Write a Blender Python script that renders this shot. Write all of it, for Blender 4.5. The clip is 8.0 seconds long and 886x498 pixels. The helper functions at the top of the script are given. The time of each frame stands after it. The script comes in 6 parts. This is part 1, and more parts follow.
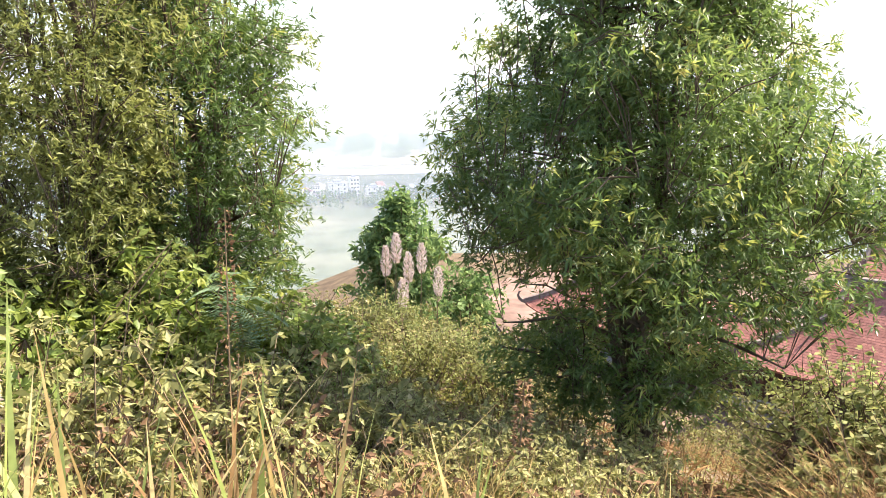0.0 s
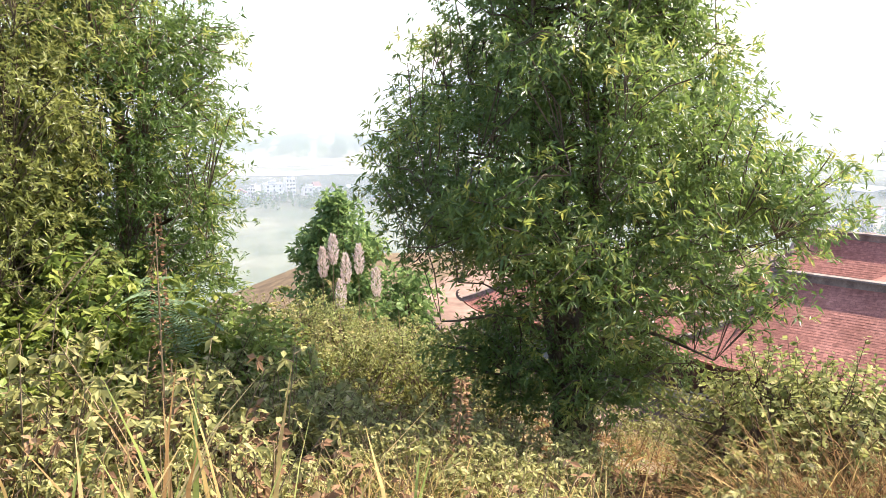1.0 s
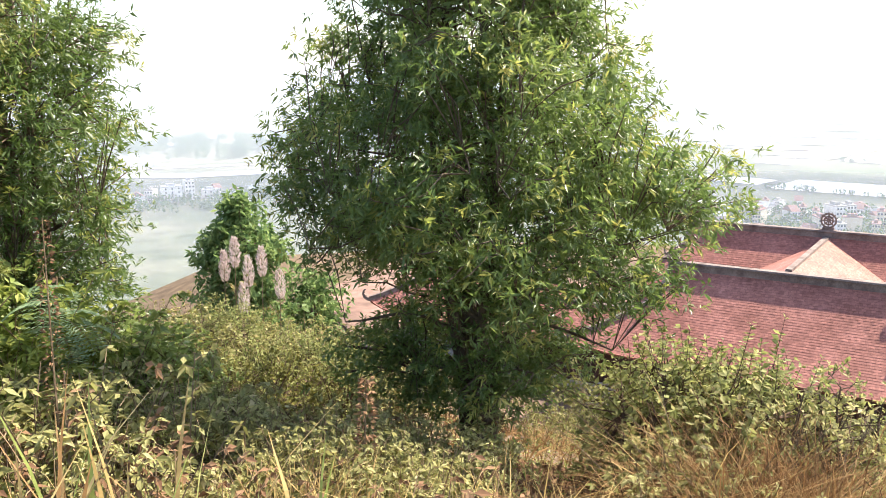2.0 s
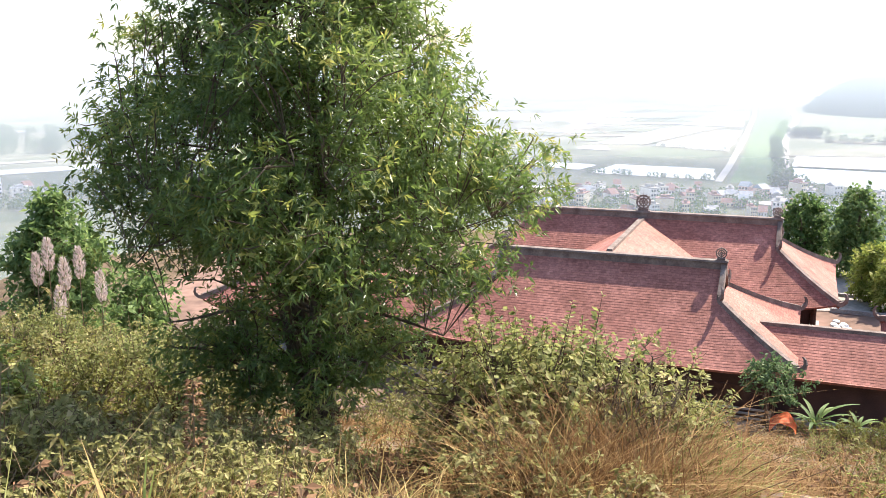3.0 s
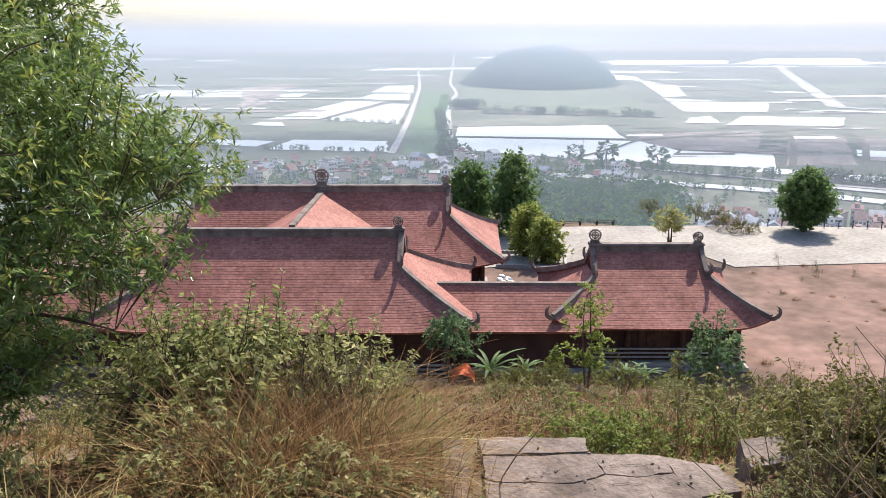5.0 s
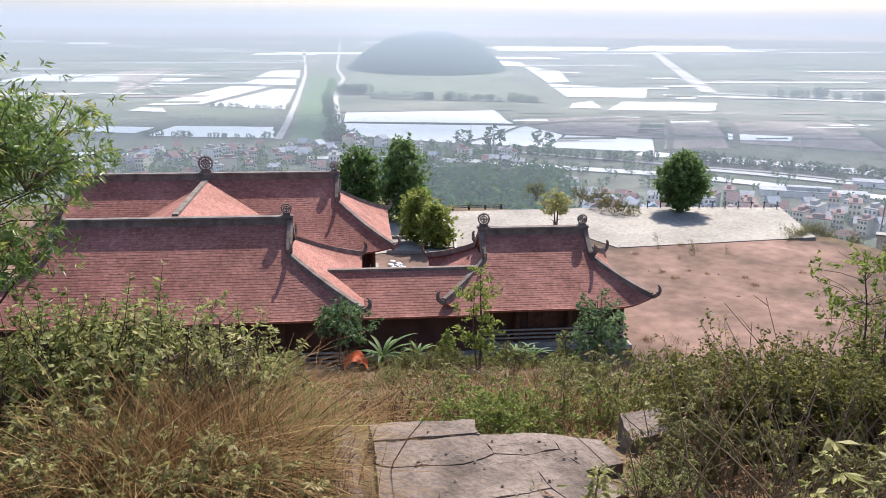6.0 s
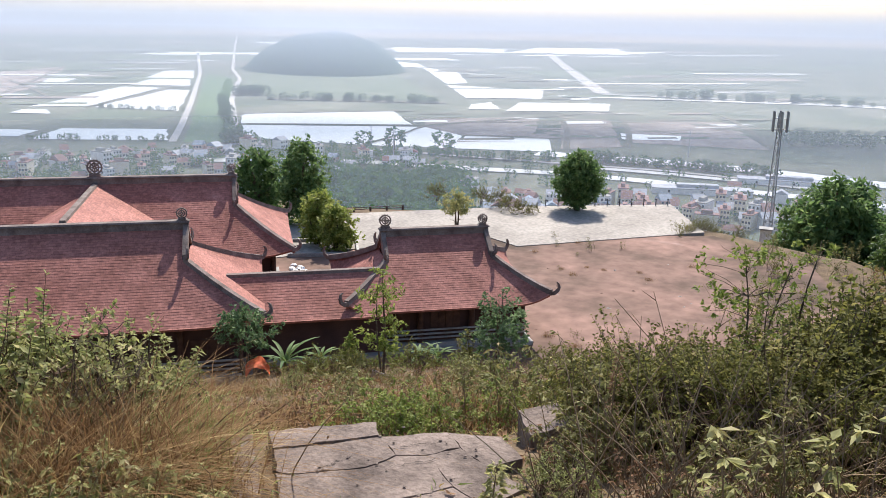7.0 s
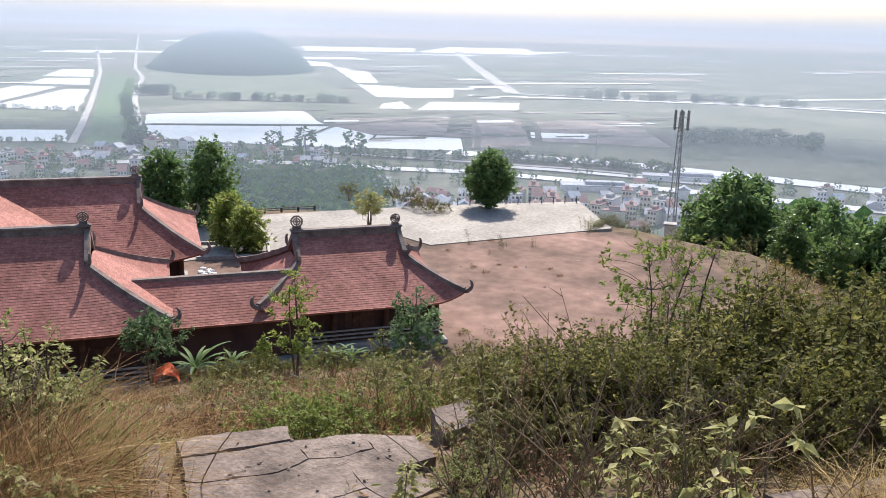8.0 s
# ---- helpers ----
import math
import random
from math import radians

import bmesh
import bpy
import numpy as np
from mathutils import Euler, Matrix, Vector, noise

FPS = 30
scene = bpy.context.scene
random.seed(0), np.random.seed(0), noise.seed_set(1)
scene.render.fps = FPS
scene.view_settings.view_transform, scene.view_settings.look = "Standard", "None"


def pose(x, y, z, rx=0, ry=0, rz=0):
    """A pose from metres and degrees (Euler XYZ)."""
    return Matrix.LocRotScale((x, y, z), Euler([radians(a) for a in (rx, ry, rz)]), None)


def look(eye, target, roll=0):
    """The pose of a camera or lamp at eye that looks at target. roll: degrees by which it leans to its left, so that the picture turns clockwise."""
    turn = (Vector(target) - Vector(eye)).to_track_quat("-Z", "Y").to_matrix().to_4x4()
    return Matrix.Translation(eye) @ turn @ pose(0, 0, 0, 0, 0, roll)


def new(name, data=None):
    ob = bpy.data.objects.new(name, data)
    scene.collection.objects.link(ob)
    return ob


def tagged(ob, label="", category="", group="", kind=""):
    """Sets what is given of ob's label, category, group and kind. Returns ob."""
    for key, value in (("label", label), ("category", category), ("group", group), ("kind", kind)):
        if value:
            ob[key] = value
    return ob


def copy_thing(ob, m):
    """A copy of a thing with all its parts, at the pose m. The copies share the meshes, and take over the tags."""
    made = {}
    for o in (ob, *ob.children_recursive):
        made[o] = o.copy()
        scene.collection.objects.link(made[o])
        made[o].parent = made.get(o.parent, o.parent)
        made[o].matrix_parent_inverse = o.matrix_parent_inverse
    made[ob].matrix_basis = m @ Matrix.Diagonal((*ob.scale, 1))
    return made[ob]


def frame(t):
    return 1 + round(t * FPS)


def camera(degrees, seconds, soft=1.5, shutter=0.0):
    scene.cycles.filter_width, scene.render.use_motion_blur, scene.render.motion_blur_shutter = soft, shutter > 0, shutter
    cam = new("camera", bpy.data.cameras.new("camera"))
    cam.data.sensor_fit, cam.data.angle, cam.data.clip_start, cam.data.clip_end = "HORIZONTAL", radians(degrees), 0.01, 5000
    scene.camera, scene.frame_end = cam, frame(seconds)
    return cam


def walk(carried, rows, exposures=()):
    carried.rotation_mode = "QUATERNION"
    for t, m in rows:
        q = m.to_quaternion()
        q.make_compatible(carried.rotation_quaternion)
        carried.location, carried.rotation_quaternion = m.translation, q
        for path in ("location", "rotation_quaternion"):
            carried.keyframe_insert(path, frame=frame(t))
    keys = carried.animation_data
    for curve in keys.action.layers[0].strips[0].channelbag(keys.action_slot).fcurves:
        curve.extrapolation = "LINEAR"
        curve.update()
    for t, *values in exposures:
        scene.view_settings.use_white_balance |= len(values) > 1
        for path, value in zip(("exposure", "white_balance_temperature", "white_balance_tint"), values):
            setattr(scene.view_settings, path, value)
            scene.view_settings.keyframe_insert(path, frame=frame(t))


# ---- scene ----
cam = camera(55.0, 8.0, soft=0.6)
PATH = [
    (0, (0.118, 0.268, 1.577), (0.105, 2.229, 1.185), -0.8),
    (0.5, (0.124, 0.267, 1.578), (0.178, 2.228, 1.186), -0.8),
    (1, (0.132, 0.259, 1.58), (0.264, 2.215, 1.185), -0.9),
    (1.2, (0.137, 0.255, 1.58), (0.305, 2.209, 1.183), -1.0),
    (2.3, (0.163, 0.219, 1.59), (0.614, 2.124, 1.181), -0.9),
    (2.5, (0.172, 0.215, 1.591), (0.701, 2.099, 1.174), -0.8),
    (3, (0.199, 0.198, 1.594), (0.916, 2.015, 1.163), -0.9),
    (3.5, (0.235, 0.241, 1.574), (1.143, 1.967, 1.131), -0.9),
    (4, (0.256, 0.232, 1.574), (1.339, 1.851, 1.12), -0.8),
    (4.5, (0.267, 0.218, 1.577), (1.484, 1.734, 1.106), -0.7),
    (6, (0.287, 0.168, 1.593), (1.78, 1.391, 1.068), 0.4),
    (6.5, (0.305, 0.159, 1.594), (1.867, 1.291, 1.068), 0.4),
    (7, (0.303, 0.129, 1.605), (1.931, 1.168, 1.085), 1.0),
    (7.5, (0.313, 0.114, 1.607), (2.0, 1.054, 1.088), 1.2),
    (8, (0.312, 0.095, 1.613), (2.04, 0.958, 1.096), 1.5),
]
walk(cam, [(t, look(eye, target, roll)) for t, eye, target, roll in PATH],
     exposures=[(0.0, 1.9, 6500, 14), (1.2, 1.86, 6500, 14), (2.5, 1.66, 6450, 14), (3.0, 1.54, 6370, 14), (3.5, 1.34, 6250, 14), (4.5, 0.97, 6050, 13), (6.0, 0.79, 5900, 13), (8.0, 0.75, 5900, 13)])

# ---- world, sun, exposure ----
SUN_AZ, SUN_EL = 67.0, 47.5          # degrees clockwise from +y, and above the horizon
world = bpy.data.worlds.new("hazy_sky")
scene.world = world
world.use_nodes = True
wn = world.node_tree
for n in list(wn.nodes):
    wn.nodes.remove(n)
sky = wn.nodes.new("ShaderNodeTexSky")
sky.sky_type = "NISHITA"
sky.sun_disc = False
sky.sun_elevation, sky.sun_rotation = radians(SUN_EL), radians(SUN_AZ)
sky.air_density, sky.dust_density, sky.ozone_density = 1.0, 1.8, 1.3
bg = wn.nodes.new("ShaderNodeBackground")
bg.inputs[1].default_value = 0.125
wo = wn.nodes.new("ShaderNodeOutputWorld")
wn.links.new(sky.outputs[0], bg.inputs[0])
wn.links.new(bg.outputs[0], wo.inputs[0])
sun_data = bpy.data.lights.new("sun", "SUN")
sun_data.energy, sun_data.angle, sun_data.color = 5.0, radians(0.6), (1.0, 0.91, 0.76)
sun = new("sun", sun_data)
_a, _e = radians(SUN_AZ), radians(SUN_EL)
sun.matrix_world = look((80 * math.sin(_a) * math.cos(_e), 80 * math.cos(_a) * math.cos(_e), 80 * math.sin(_e)), (0, 0, 0))

# ---- materials ----
MATS = {}


def mat(name, c1, c2, scale=4.0, rough=0.85, bump=0.3, fine=40.0, spec=0.2, metal=0.0, island=0.0, translucent=0.0, c3=None, coord="Object"):
    """Two-scale procedural surface: broad colour mix, fine grain, bump; leaves let light through."""
    if name in MATS:
        return MATS[name]
    m = bpy.data.materials.new(name)
    MATS[name] = m
    m.use_nodes = True
    t = m.node_tree
    for n in list(t.nodes):
        t.nodes.remove(n)
    N, L = t.nodes.new, t.links.new
    out, bs = N("ShaderNodeOutputMaterial"), N("ShaderNodeBsdfPrincipled")
    tc = N("ShaderNodeTexCoord")
    n1, n2 = N("ShaderNodeTexNoise"), N("ShaderNodeTexNoise")
    n1.inputs["Scale"].default_value, n1.inputs["Detail"].default_value = scale, 6
    n2.inputs["Scale"].default_value, n2.inputs["Detail"].default_value = fine, 4
    L(tc.outputs[coord], n1.inputs["Vector"])
    L(tc.outputs[coord], n2.inputs["Vector"])
    ramp = N("ShaderNodeValToRGB")
    ramp.color_ramp.elements[0].position, ramp.color_ramp.elements[1].position = 0.32, 0.68
    ramp.color_ramp.elements[0].color, ramp.color_ramp.elements[1].color = (*c1, 1), (*c2, 1)
    if c3:
        e = ramp.color_ramp.elements.new(0.82)
        e.color = (*c3, 1)
    if island:
        geo = N("ShaderNodeNewGeometry")
        obi = N("ShaderNodeObjectInfo")
        a1 = N("ShaderNodeMath")
        a1.operation = "MULTIPLY_ADD"
        a1.inputs[1].default_value = island
        L(geo.outputs["Random Per Island"], a1.inputs[0])
        b1 = N("ShaderNodeMath")
        b1.operation = "MULTIPLY_ADD"
        b1.inputs[1].default_value = 0.18
        L(obi.outputs["Random"], b1.inputs[0])
        b1.inputs[2].default_value = -0.09 - island / 2
        s1 = N("ShaderNodeMath")
        s1.operation = "ADD"
        L(n1.outputs["Fac"], s1.inputs[0])
        L(b1.outputs[0], s1.inputs[1])
        L(s1.outputs[0], a1.inputs[2])
        L(a1.outputs[0], ramp.inputs["Fac"])
    else:
        L(n1.outputs["Fac"], ramp.inputs["Fac"])
    mx = N("ShaderNodeMix")
    mx.data_type, mx.blend_type = "RGBA", "MULTIPLY"
    mr = N("ShaderNodeMapRange")
    mr.inputs["From Min"].default_value, mr.inputs["From Max"].default_value = 0.3, 0.7
    mr.inputs["To Min"].default_value, mr.inputs["To Max"].default_value = 0.75, 1.15
    L(n2.outputs["Fac"], mr.inputs["Value"])
    mx.inputs["Factor"].default_value = 1.0
    L(ramp.outputs["Color"], mx.inputs["A"])
    L(mr.outputs["Result"], mx.inputs["B"])
    L(mx.outputs["Result"], bs.inputs["Base Color"])
    bs.inputs["Roughness"].default_value = rough
    bs.inputs["Metallic"].default_value = metal
    bs.inputs["Specular IOR Level"].default_value = spec
    if bump:
        bp = N("ShaderNodeBump")
        bp.inputs["Strength"].default_value = bump
        bp.inputs["Distance"].default_value = 0.02
        L(n2.outputs["Fac"], bp.inputs["Height"])
        L(bp.outputs["Normal"], bs.inputs["Normal"])
    if translucent:
        tr, ms = N("ShaderNodeBsdfTranslucent"), N("ShaderNodeMixShader")
        L(mx.outputs["Result"], tr.inputs["Color"])
        ms.inputs[0].default_value = translucent
        L(bs.outputs[0], ms.inputs[1])
        L(tr.outputs[0], ms.inputs[2])
        L(ms.outputs[0], out.inputs["Surface"])
    else:
        L(bs.outputs[0], out.inputs["Surface"])
    return m


def leafy(name, c1, c2, c3=None, tr=0.5, rough=0.6, spec=0.2, vary=0.5):
    return mat(name, c1, c2, scale=0.9, rough=rough, bump=0.0, fine=14, spec=spec, island=vary, translucent=tr, c3=c3)


M_SOIL = mat("slope_soil", (0.085, 0.06, 0.038), (0.16, 0.115, 0.07), 0.9, 0.95, 0.8, 9, 0.1, c3=(0.13, 0.14, 0.05))
M_PLAIN = mat("far_plain", (0.085, 0.105, 0.065), (0.18, 0.18, 0.13), 0.011, 0.9, 0.0, 0.06, 0.1, c3=(0.12, 0.15, 0.08))
M_YARD = mat("bare_yard_earth", (0.085, 0.062, 0.045), (0.26, 0.162, 0.126), 0.17, 0.95, 0.8, 1.1, 0.1, c3=(0.40, 0.30, 0.25))
M_PAVE = mat("plaza_concrete", (0.24, 0.212, 0.18), (0.335, 0.30, 0.255), 0.22, 0.85, 0.2, 3.5, 0.2)
M_SLAB = mat("weathered_concrete", (0.095, 0.073, 0.06), (0.25, 0.195, 0.16), 2.3, 0.92, 0.9, 22, 0.15, c3=(0.175, 0.133, 0.105))


def tile_mat(name, turned):
    """Small weathered clay tiles in rows: each tile its own tone, dark joints, moss in broad stains."""
    m = mat(name, (0.255, 0.105, 0.078), (0.40, 0.18, 0.14), 0.55, 0.8, 0.5, 5, 0.2, c3=(0.47, 0.25, 0.205))
    t = m.node_tree
    N, L = t.nodes.new, t.links.new
    bs = next(n for n in t.nodes if n.type == "BSDF_PRINCIPLED")
    base = bs.inputs["Base Color"].links[0].from_socket
    tc, mp, br = N("ShaderNodeTexCoord"), N("ShaderNodeMapping"), N("ShaderNodeTexBrick")
    wob, add = N("ShaderNodeTexNoise"), N("ShaderNodeVectorMath")
    wob.inputs["Scale"].default_value = 2.2
    add.operation = "MULTIPLY_ADD"
    add.inputs[1].default_value = (0.3, 0.3, 0.0)
    mp.inputs["Rotation"].default_value = (0, 0, radians(90) if turned else 0)
    for key, v in (("Scale", 1.0), ("Brick Width", 0.21), ("Row Height", 0.125), ("Mortar Size", 0.012), ("Mortar Smooth", 0.6)):
        br.inputs[key].default_value = v
    br.inputs["Color1"].default_value, br.inputs["Color2"].default_value = (1.08, 1.06, 1.05, 1), (0.78, 0.76, 0.76, 1)
    br.inputs["Mortar"].default_value = (0.68, 0.65, 0.64, 1)
    L(tc.outputs["Object"], wob.inputs["Vector"])
    L(wob.outputs["Color"], add.inputs[0])
    L(tc.outputs["Object"], add.inputs[2])
    L(add.outputs[0], mp.inputs["Vector"])
    L(mp.outputs[0], br.inputs["Vector"])
    mx = N("ShaderNodeMix")
    mx.data_type, mx.blend_type = "RGBA", "MULTIPLY"
    mx.inputs["Factor"].default_value = 1.0
    L(base, mx.inputs["A"])
    L(br.outputs["Color"], mx.inputs["B"])
    L(mx.outputs["Result"], bs.inputs["Base Color"])
    return m


M_TILE, M_TILE_SIDE = tile_mat("clay_roof_tile", False), tile_mat("clay_roof_tile_hip", True)
M_RIDGE = mat("mossy_plaster", (0.12, 0.09, 0.076), (0.24, 0.195, 0.165), 1.6, 0.9, 0.5, 14, 0.15)
M_WALL = mat("dark_red_wall", (0.055, 0.032, 0.028), (0.09, 0.05, 0.042), 1.0, 0.8, 0.2, 20)
M_WOOD = mat("dark_timber", (0.06, 0.03, 0.02), (0.11, 0.06, 0.04), 3.0, 0.7, 0.3, 30)
M_PLINTH = mat("grey_stone_plinth", (0.26, 0.25, 0.23), (0.38, 0.36, 0.33), 1.2, 0.85, 0.3, 14)
M_WHITE = mat("white_plaster", (0.62, 0.60, 0.57), (0.78, 0.76, 0.73), 0.4, 0.85, 0.1, 5)
M_BARK = mat("grey_brown_bark", (0.07, 0.05, 0.035), (0.17, 0.13, 0.09), 5, 0.95, 0.9, 35, 0.1)
M_TWIG = mat("dry_stem", (0.13, 0.09, 0.052), (0.27, 0.20, 0.12), 6, 0.9, 0.3, 40, 0.1)
M_THORN = mat("dark_twig", (0.055, 0.036, 0.026), (0.14, 0.095, 0.065), 6, 0.9, 0.3, 40, 0.1)
M_STEEL = mat("galvanised_steel", (0.34, 0.34, 0.35), (0.48, 0.48, 0.48), 2, 0.5, 0.1, 20, 0.5, 0.6)
M_DARK = mat("dark_opening", (0.02, 0.02, 0.022), (0.04, 0.04, 0.045), 2, 0.4, 0.1, 20)
M_ORANGE = mat("orange_tarp", (0.62, 0.10, 0.03), (0.72, 0.16, 0.05), 3, 0.6, 0.3, 12)
M_ACACIA = leafy("acacia_leaf", (0.085, 0.14, 0.033), (0.185, 0.255, 0.065), (0.30, 0.34, 0.092), 0.52, 0.36, 0.5, 0.28)
M_TIP = leafy("young_acacia_leaf", (0.25, 0.29, 0.06), (0.38, 0.38, 0.10), (0.48, 0.41, 0.14), 0.5, 0.4, 0.4, 0.3)
M_SHRUB = leafy("pale_shrub_leaf", (0.18, 0.20, 0.06), (0.33, 0.34, 0.12), (0.47, 0.40, 0.20))
M_MID = leafy("mid_green_leaf", (0.15, 0.21, 0.05), (0.27, 0.34, 0.09), (0.38, 0.41, 0.13), 0.5, 0.45, 0.4, 0.35)
M_ACACIA_Y = leafy("olive_acacia_leaf", (0.19, 0.215, 0.058), (0.33, 0.34, 0.10), (0.42, 0.385, 0.14), 0.55, 0.42, 0.4, 0.3)
M_WEED = leafy("pale_weed_leaf", (0.25, 0.25, 0.085), (0.44, 0.42, 0.175), (0.54, 0.45, 0.25))
M_BRIGHT = leafy("fresh_green_leaf", (0.14, 0.18, 0.03), (0.27, 0.31, 0.07), (0.38, 0.39, 0.11))
M_DULL = leafy("dusty_green_leaf", (0.14, 0.135, 0.04), (0.26, 0.245, 0.075), (0.36, 0.28, 0.12), 0.34)
M_BLUE = leafy("silvery_green_leaf", (0.08, 0.13, 0.05), (0.16, 0.23, 0.10), (0.24, 0.31, 0.16))
M_SILVER = leafy("silver_frond", (0.16, 0.24, 0.12), (0.30, 0.39, 0.24), (0.40, 0.47, 0.31))
M_DRY = leafy("dry_brown_leaf", (0.16, 0.09, 0.05), (0.32, 0.20, 0.11), (0.42, 0.31, 0.18), 0.25, 0.85, 0.1)
M_STRAW = leafy("straw_grass", (0.30, 0.20, 0.075), (0.51, 0.375, 0.15), (0.61, 0.49, 0.235), 0.38, 0.7, 0.2)
M_GRASS = leafy("green_grass", (0.16, 0.22, 0.05), (0.33, 0.38, 0.11), (0.46, 0.44, 0.17), 0.4, 0.6, 0.25)
M_BROWNGRASS = leafy("brown_grass", (0.155, 0.082, 0.034), (0.285, 0.175, 0.075), (0.40, 0.285, 0.135), 0.32, 0.8, 0.1)
M_PLUME = leafy("pale_plume", (0.50, 0.40, 0.36), (0.66, 0.57, 0.52), None, 0.4, 0.9, 0.1)
M_DEEP = leafy("deep_green_leaf", (0.085, 0.15, 0.045), (0.18, 0.26, 0.085), (0.26, 0.34, 0.115), 0.5)
M_FARTREE = leafy("far_tree_leaf", (0.045, 0.105, 0.035), (0.10, 0.175, 0.055), (0.15, 0.22, 0.08), 0.4, 0.95, 0.02)
M_THICKET = leafy("thicket_leaf", (0.10, 0.10, 0.024), (0.205, 0.195, 0.05), (0.34, 0.29, 0.105), 0.48, 0.65, 0.12)
# water: the white sky's reflection is partly painted into this pale base colour
M_SKY_WATER = mat("sky_pale_water", (0.54, 0.52, 0.47), (0.62, 0.60, 0.54), 0.02, 0.28, 0.0, 0.3, 0.6)
M_ROAD = mat("pale_road", (0.36, 0.34, 0.31), (0.46, 0.44, 0.41), 0.05, 0.9, 0.0, 1.0)
M_STRIP = mat("lush_strip", (0.07, 0.125, 0.05), (0.12, 0.175, 0.075), 0.03, 0.95, 0.0, 0.2)
M_MUD = mat("bare_mud", (0.20, 0.165, 0.135), (0.36, 0.30, 0.25), 0.035, 0.95, 0.0, 0.2)
M_FIELD = mat("green_field", (0.10, 0.13, 0.07), (0.16, 0.18, 0.11), 0.02, 0.95, 0.0, 0.2)

# ---- mesh helpers ----


def raw_mesh(name, verts, tris, mats, quads=None, midx=None, smooth=False):
    me = bpy.data.meshes.new(name)
    verts = np.asarray(verts, dtype=np.float32).reshape(-1, 3)
    nt = 0 if tris is None else len(tris)
    nq = 0 if quads is None else len(quads)
    loops = np.concatenate([np.asarray(tris, dtype=np.int32).ravel() if nt else np.zeros(0, np.int32),
                            np.asarray(quads, dtype=np.int32).ravel() if nq else np.zeros(0, np.int32)])
    starts = np.concatenate([np.arange(nt) * 3, nt * 3 + np.arange(nq) * 4]).astype(np.int32)
    me.vertices.add(len(verts))
    me.vertices.foreach_set("co", verts.ravel())
    me.loops.add(len(loops))
    me.loops.foreach_set("vertex_index", loops)
    me.polygons.add(nt + nq)
    me.polygons.foreach_set("loop_start", starts)
    if midx is not None:
        me.polygons.foreach_set("material_index", np.asarray(midx, dtype=np.int32))
    me.polygons.foreach_set("use_smooth", np.full(nt + nq, smooth, dtype=bool))
    for m in (mats if isinstance(mats, (list, tuple)) else [mats]):
        me.materials.append(m)
    me.update(calc_edges=True)
    me.validate()
    return me


def mesh_part(name, me, parent=None, label=""):
    ob = new(name, me)
    if parent is not None:
        ob.parent = parent
    return tagged(ob, label)


def part(name, bm, material, parent=None, label=""):
    me = bpy.data.meshes.new(name)
    bm.to_mesh(me)
    bm.free()
    me.materials.append(material)
    return mesh_part(name, me, parent, label)


def thing(name, m, label, category, group="", kind=""):
    e = new(name)
    e.matrix_basis = m
    return tagged(e, label, category, group, kind)


def unit(v):
    return v / (np.linalg.norm(v, axis=-1, keepdims=True) + 1e-9)


def leaf_arrays(P, D, Nn, length, width, droop=0.15, fold=True):
    """Blades of five points each: base, two flanks, middle, tip."""
    P, D = np.asarray(P, float), unit(np.asarray(D, float))
    S = unit(np.cross(D, Nn))
    U = np.cross(S, D)
    Lc = np.asarray(length).reshape(-1, 1)
    W = np.asarray(width).reshape(-1, 1)
    mid = P + D * Lc * 0.45 - U * W * 0.18
    tip = P + D * Lc - np.array([0, 0, 1]) * Lc * droop
    a, b = P + D * Lc * 0.45 + S * W * 0.5, P + D * Lc * 0.45 - S * W * 0.5
    if not fold:
        base = (np.arange(len(P)) * 4)[:, None]
        return np.stack([P, a, tip, b], 1).reshape(-1, 3), np.concatenate([base + np.array([[0, 1, 2]]), base + np.array([[0, 2, 3]])], 0)
    V = np.stack([P, a, mid, b, tip], 1).reshape(-1, 3)
    base = (np.arange(len(P)) * 5)[:, None]
    T = np.concatenate([base + np.array([[0, 1, 2]]), base + np.array([[0, 2, 3]]), base + np.array([[1, 4, 2]]), base + np.array([[2, 4, 3]])], 0)
    return V, T


def tubes(paths, sides=5):
    """Tapered tubes: each path a list of (point, radius)."""
    V, Q, off = [], [], 0
    for path in paths:
        pts = np.array([p for p, _ in path], float)
        rad = np.array([r for _, r in path], float)
        tan = unit(np.gradient(pts, axis=0))
        ref = np.array([0.31, 0.83, 0.11]) if abs(tan[0][2]) > 0.5 else np.array([0.1, 0.1, 1.0])
        A = unit(np.cross(tan, ref))
        B = np.cross(tan, A)
        for i in range(len(pts)):
            for k in range(sides):
                th = 2 * math.pi * k / sides
                V.append(pts[i] + rad[i] * (math.cos(th) * A[i] + math.sin(th) * B[i]))
        for i in range(len(pts) - 1):
            for k in range(sides):
                k2 = (k + 1) % sides
                Q.append((off + i * sides + k, off + i * sides + k2, off + (i + 1) * sides + k2, off + (i + 1) * sides + k))
        off += len(pts) * sides
    return np.array(V), np.array(Q, dtype=np.int32)


def box(bm, x0, x1, y0, y1, z0, z1):
    vs = [bm.verts.new((x, y, z)) for x in (x0, x1) for y in (y0, y1) for z in (z0, z1)]
    for f in ((0, 1, 3, 2), (4, 6, 7, 5), (0, 4, 5, 1), (2, 3, 7, 6), (0, 2, 6, 4), (1, 5, 7, 3)):
        bm.faces.new([vs[i] for i in f])


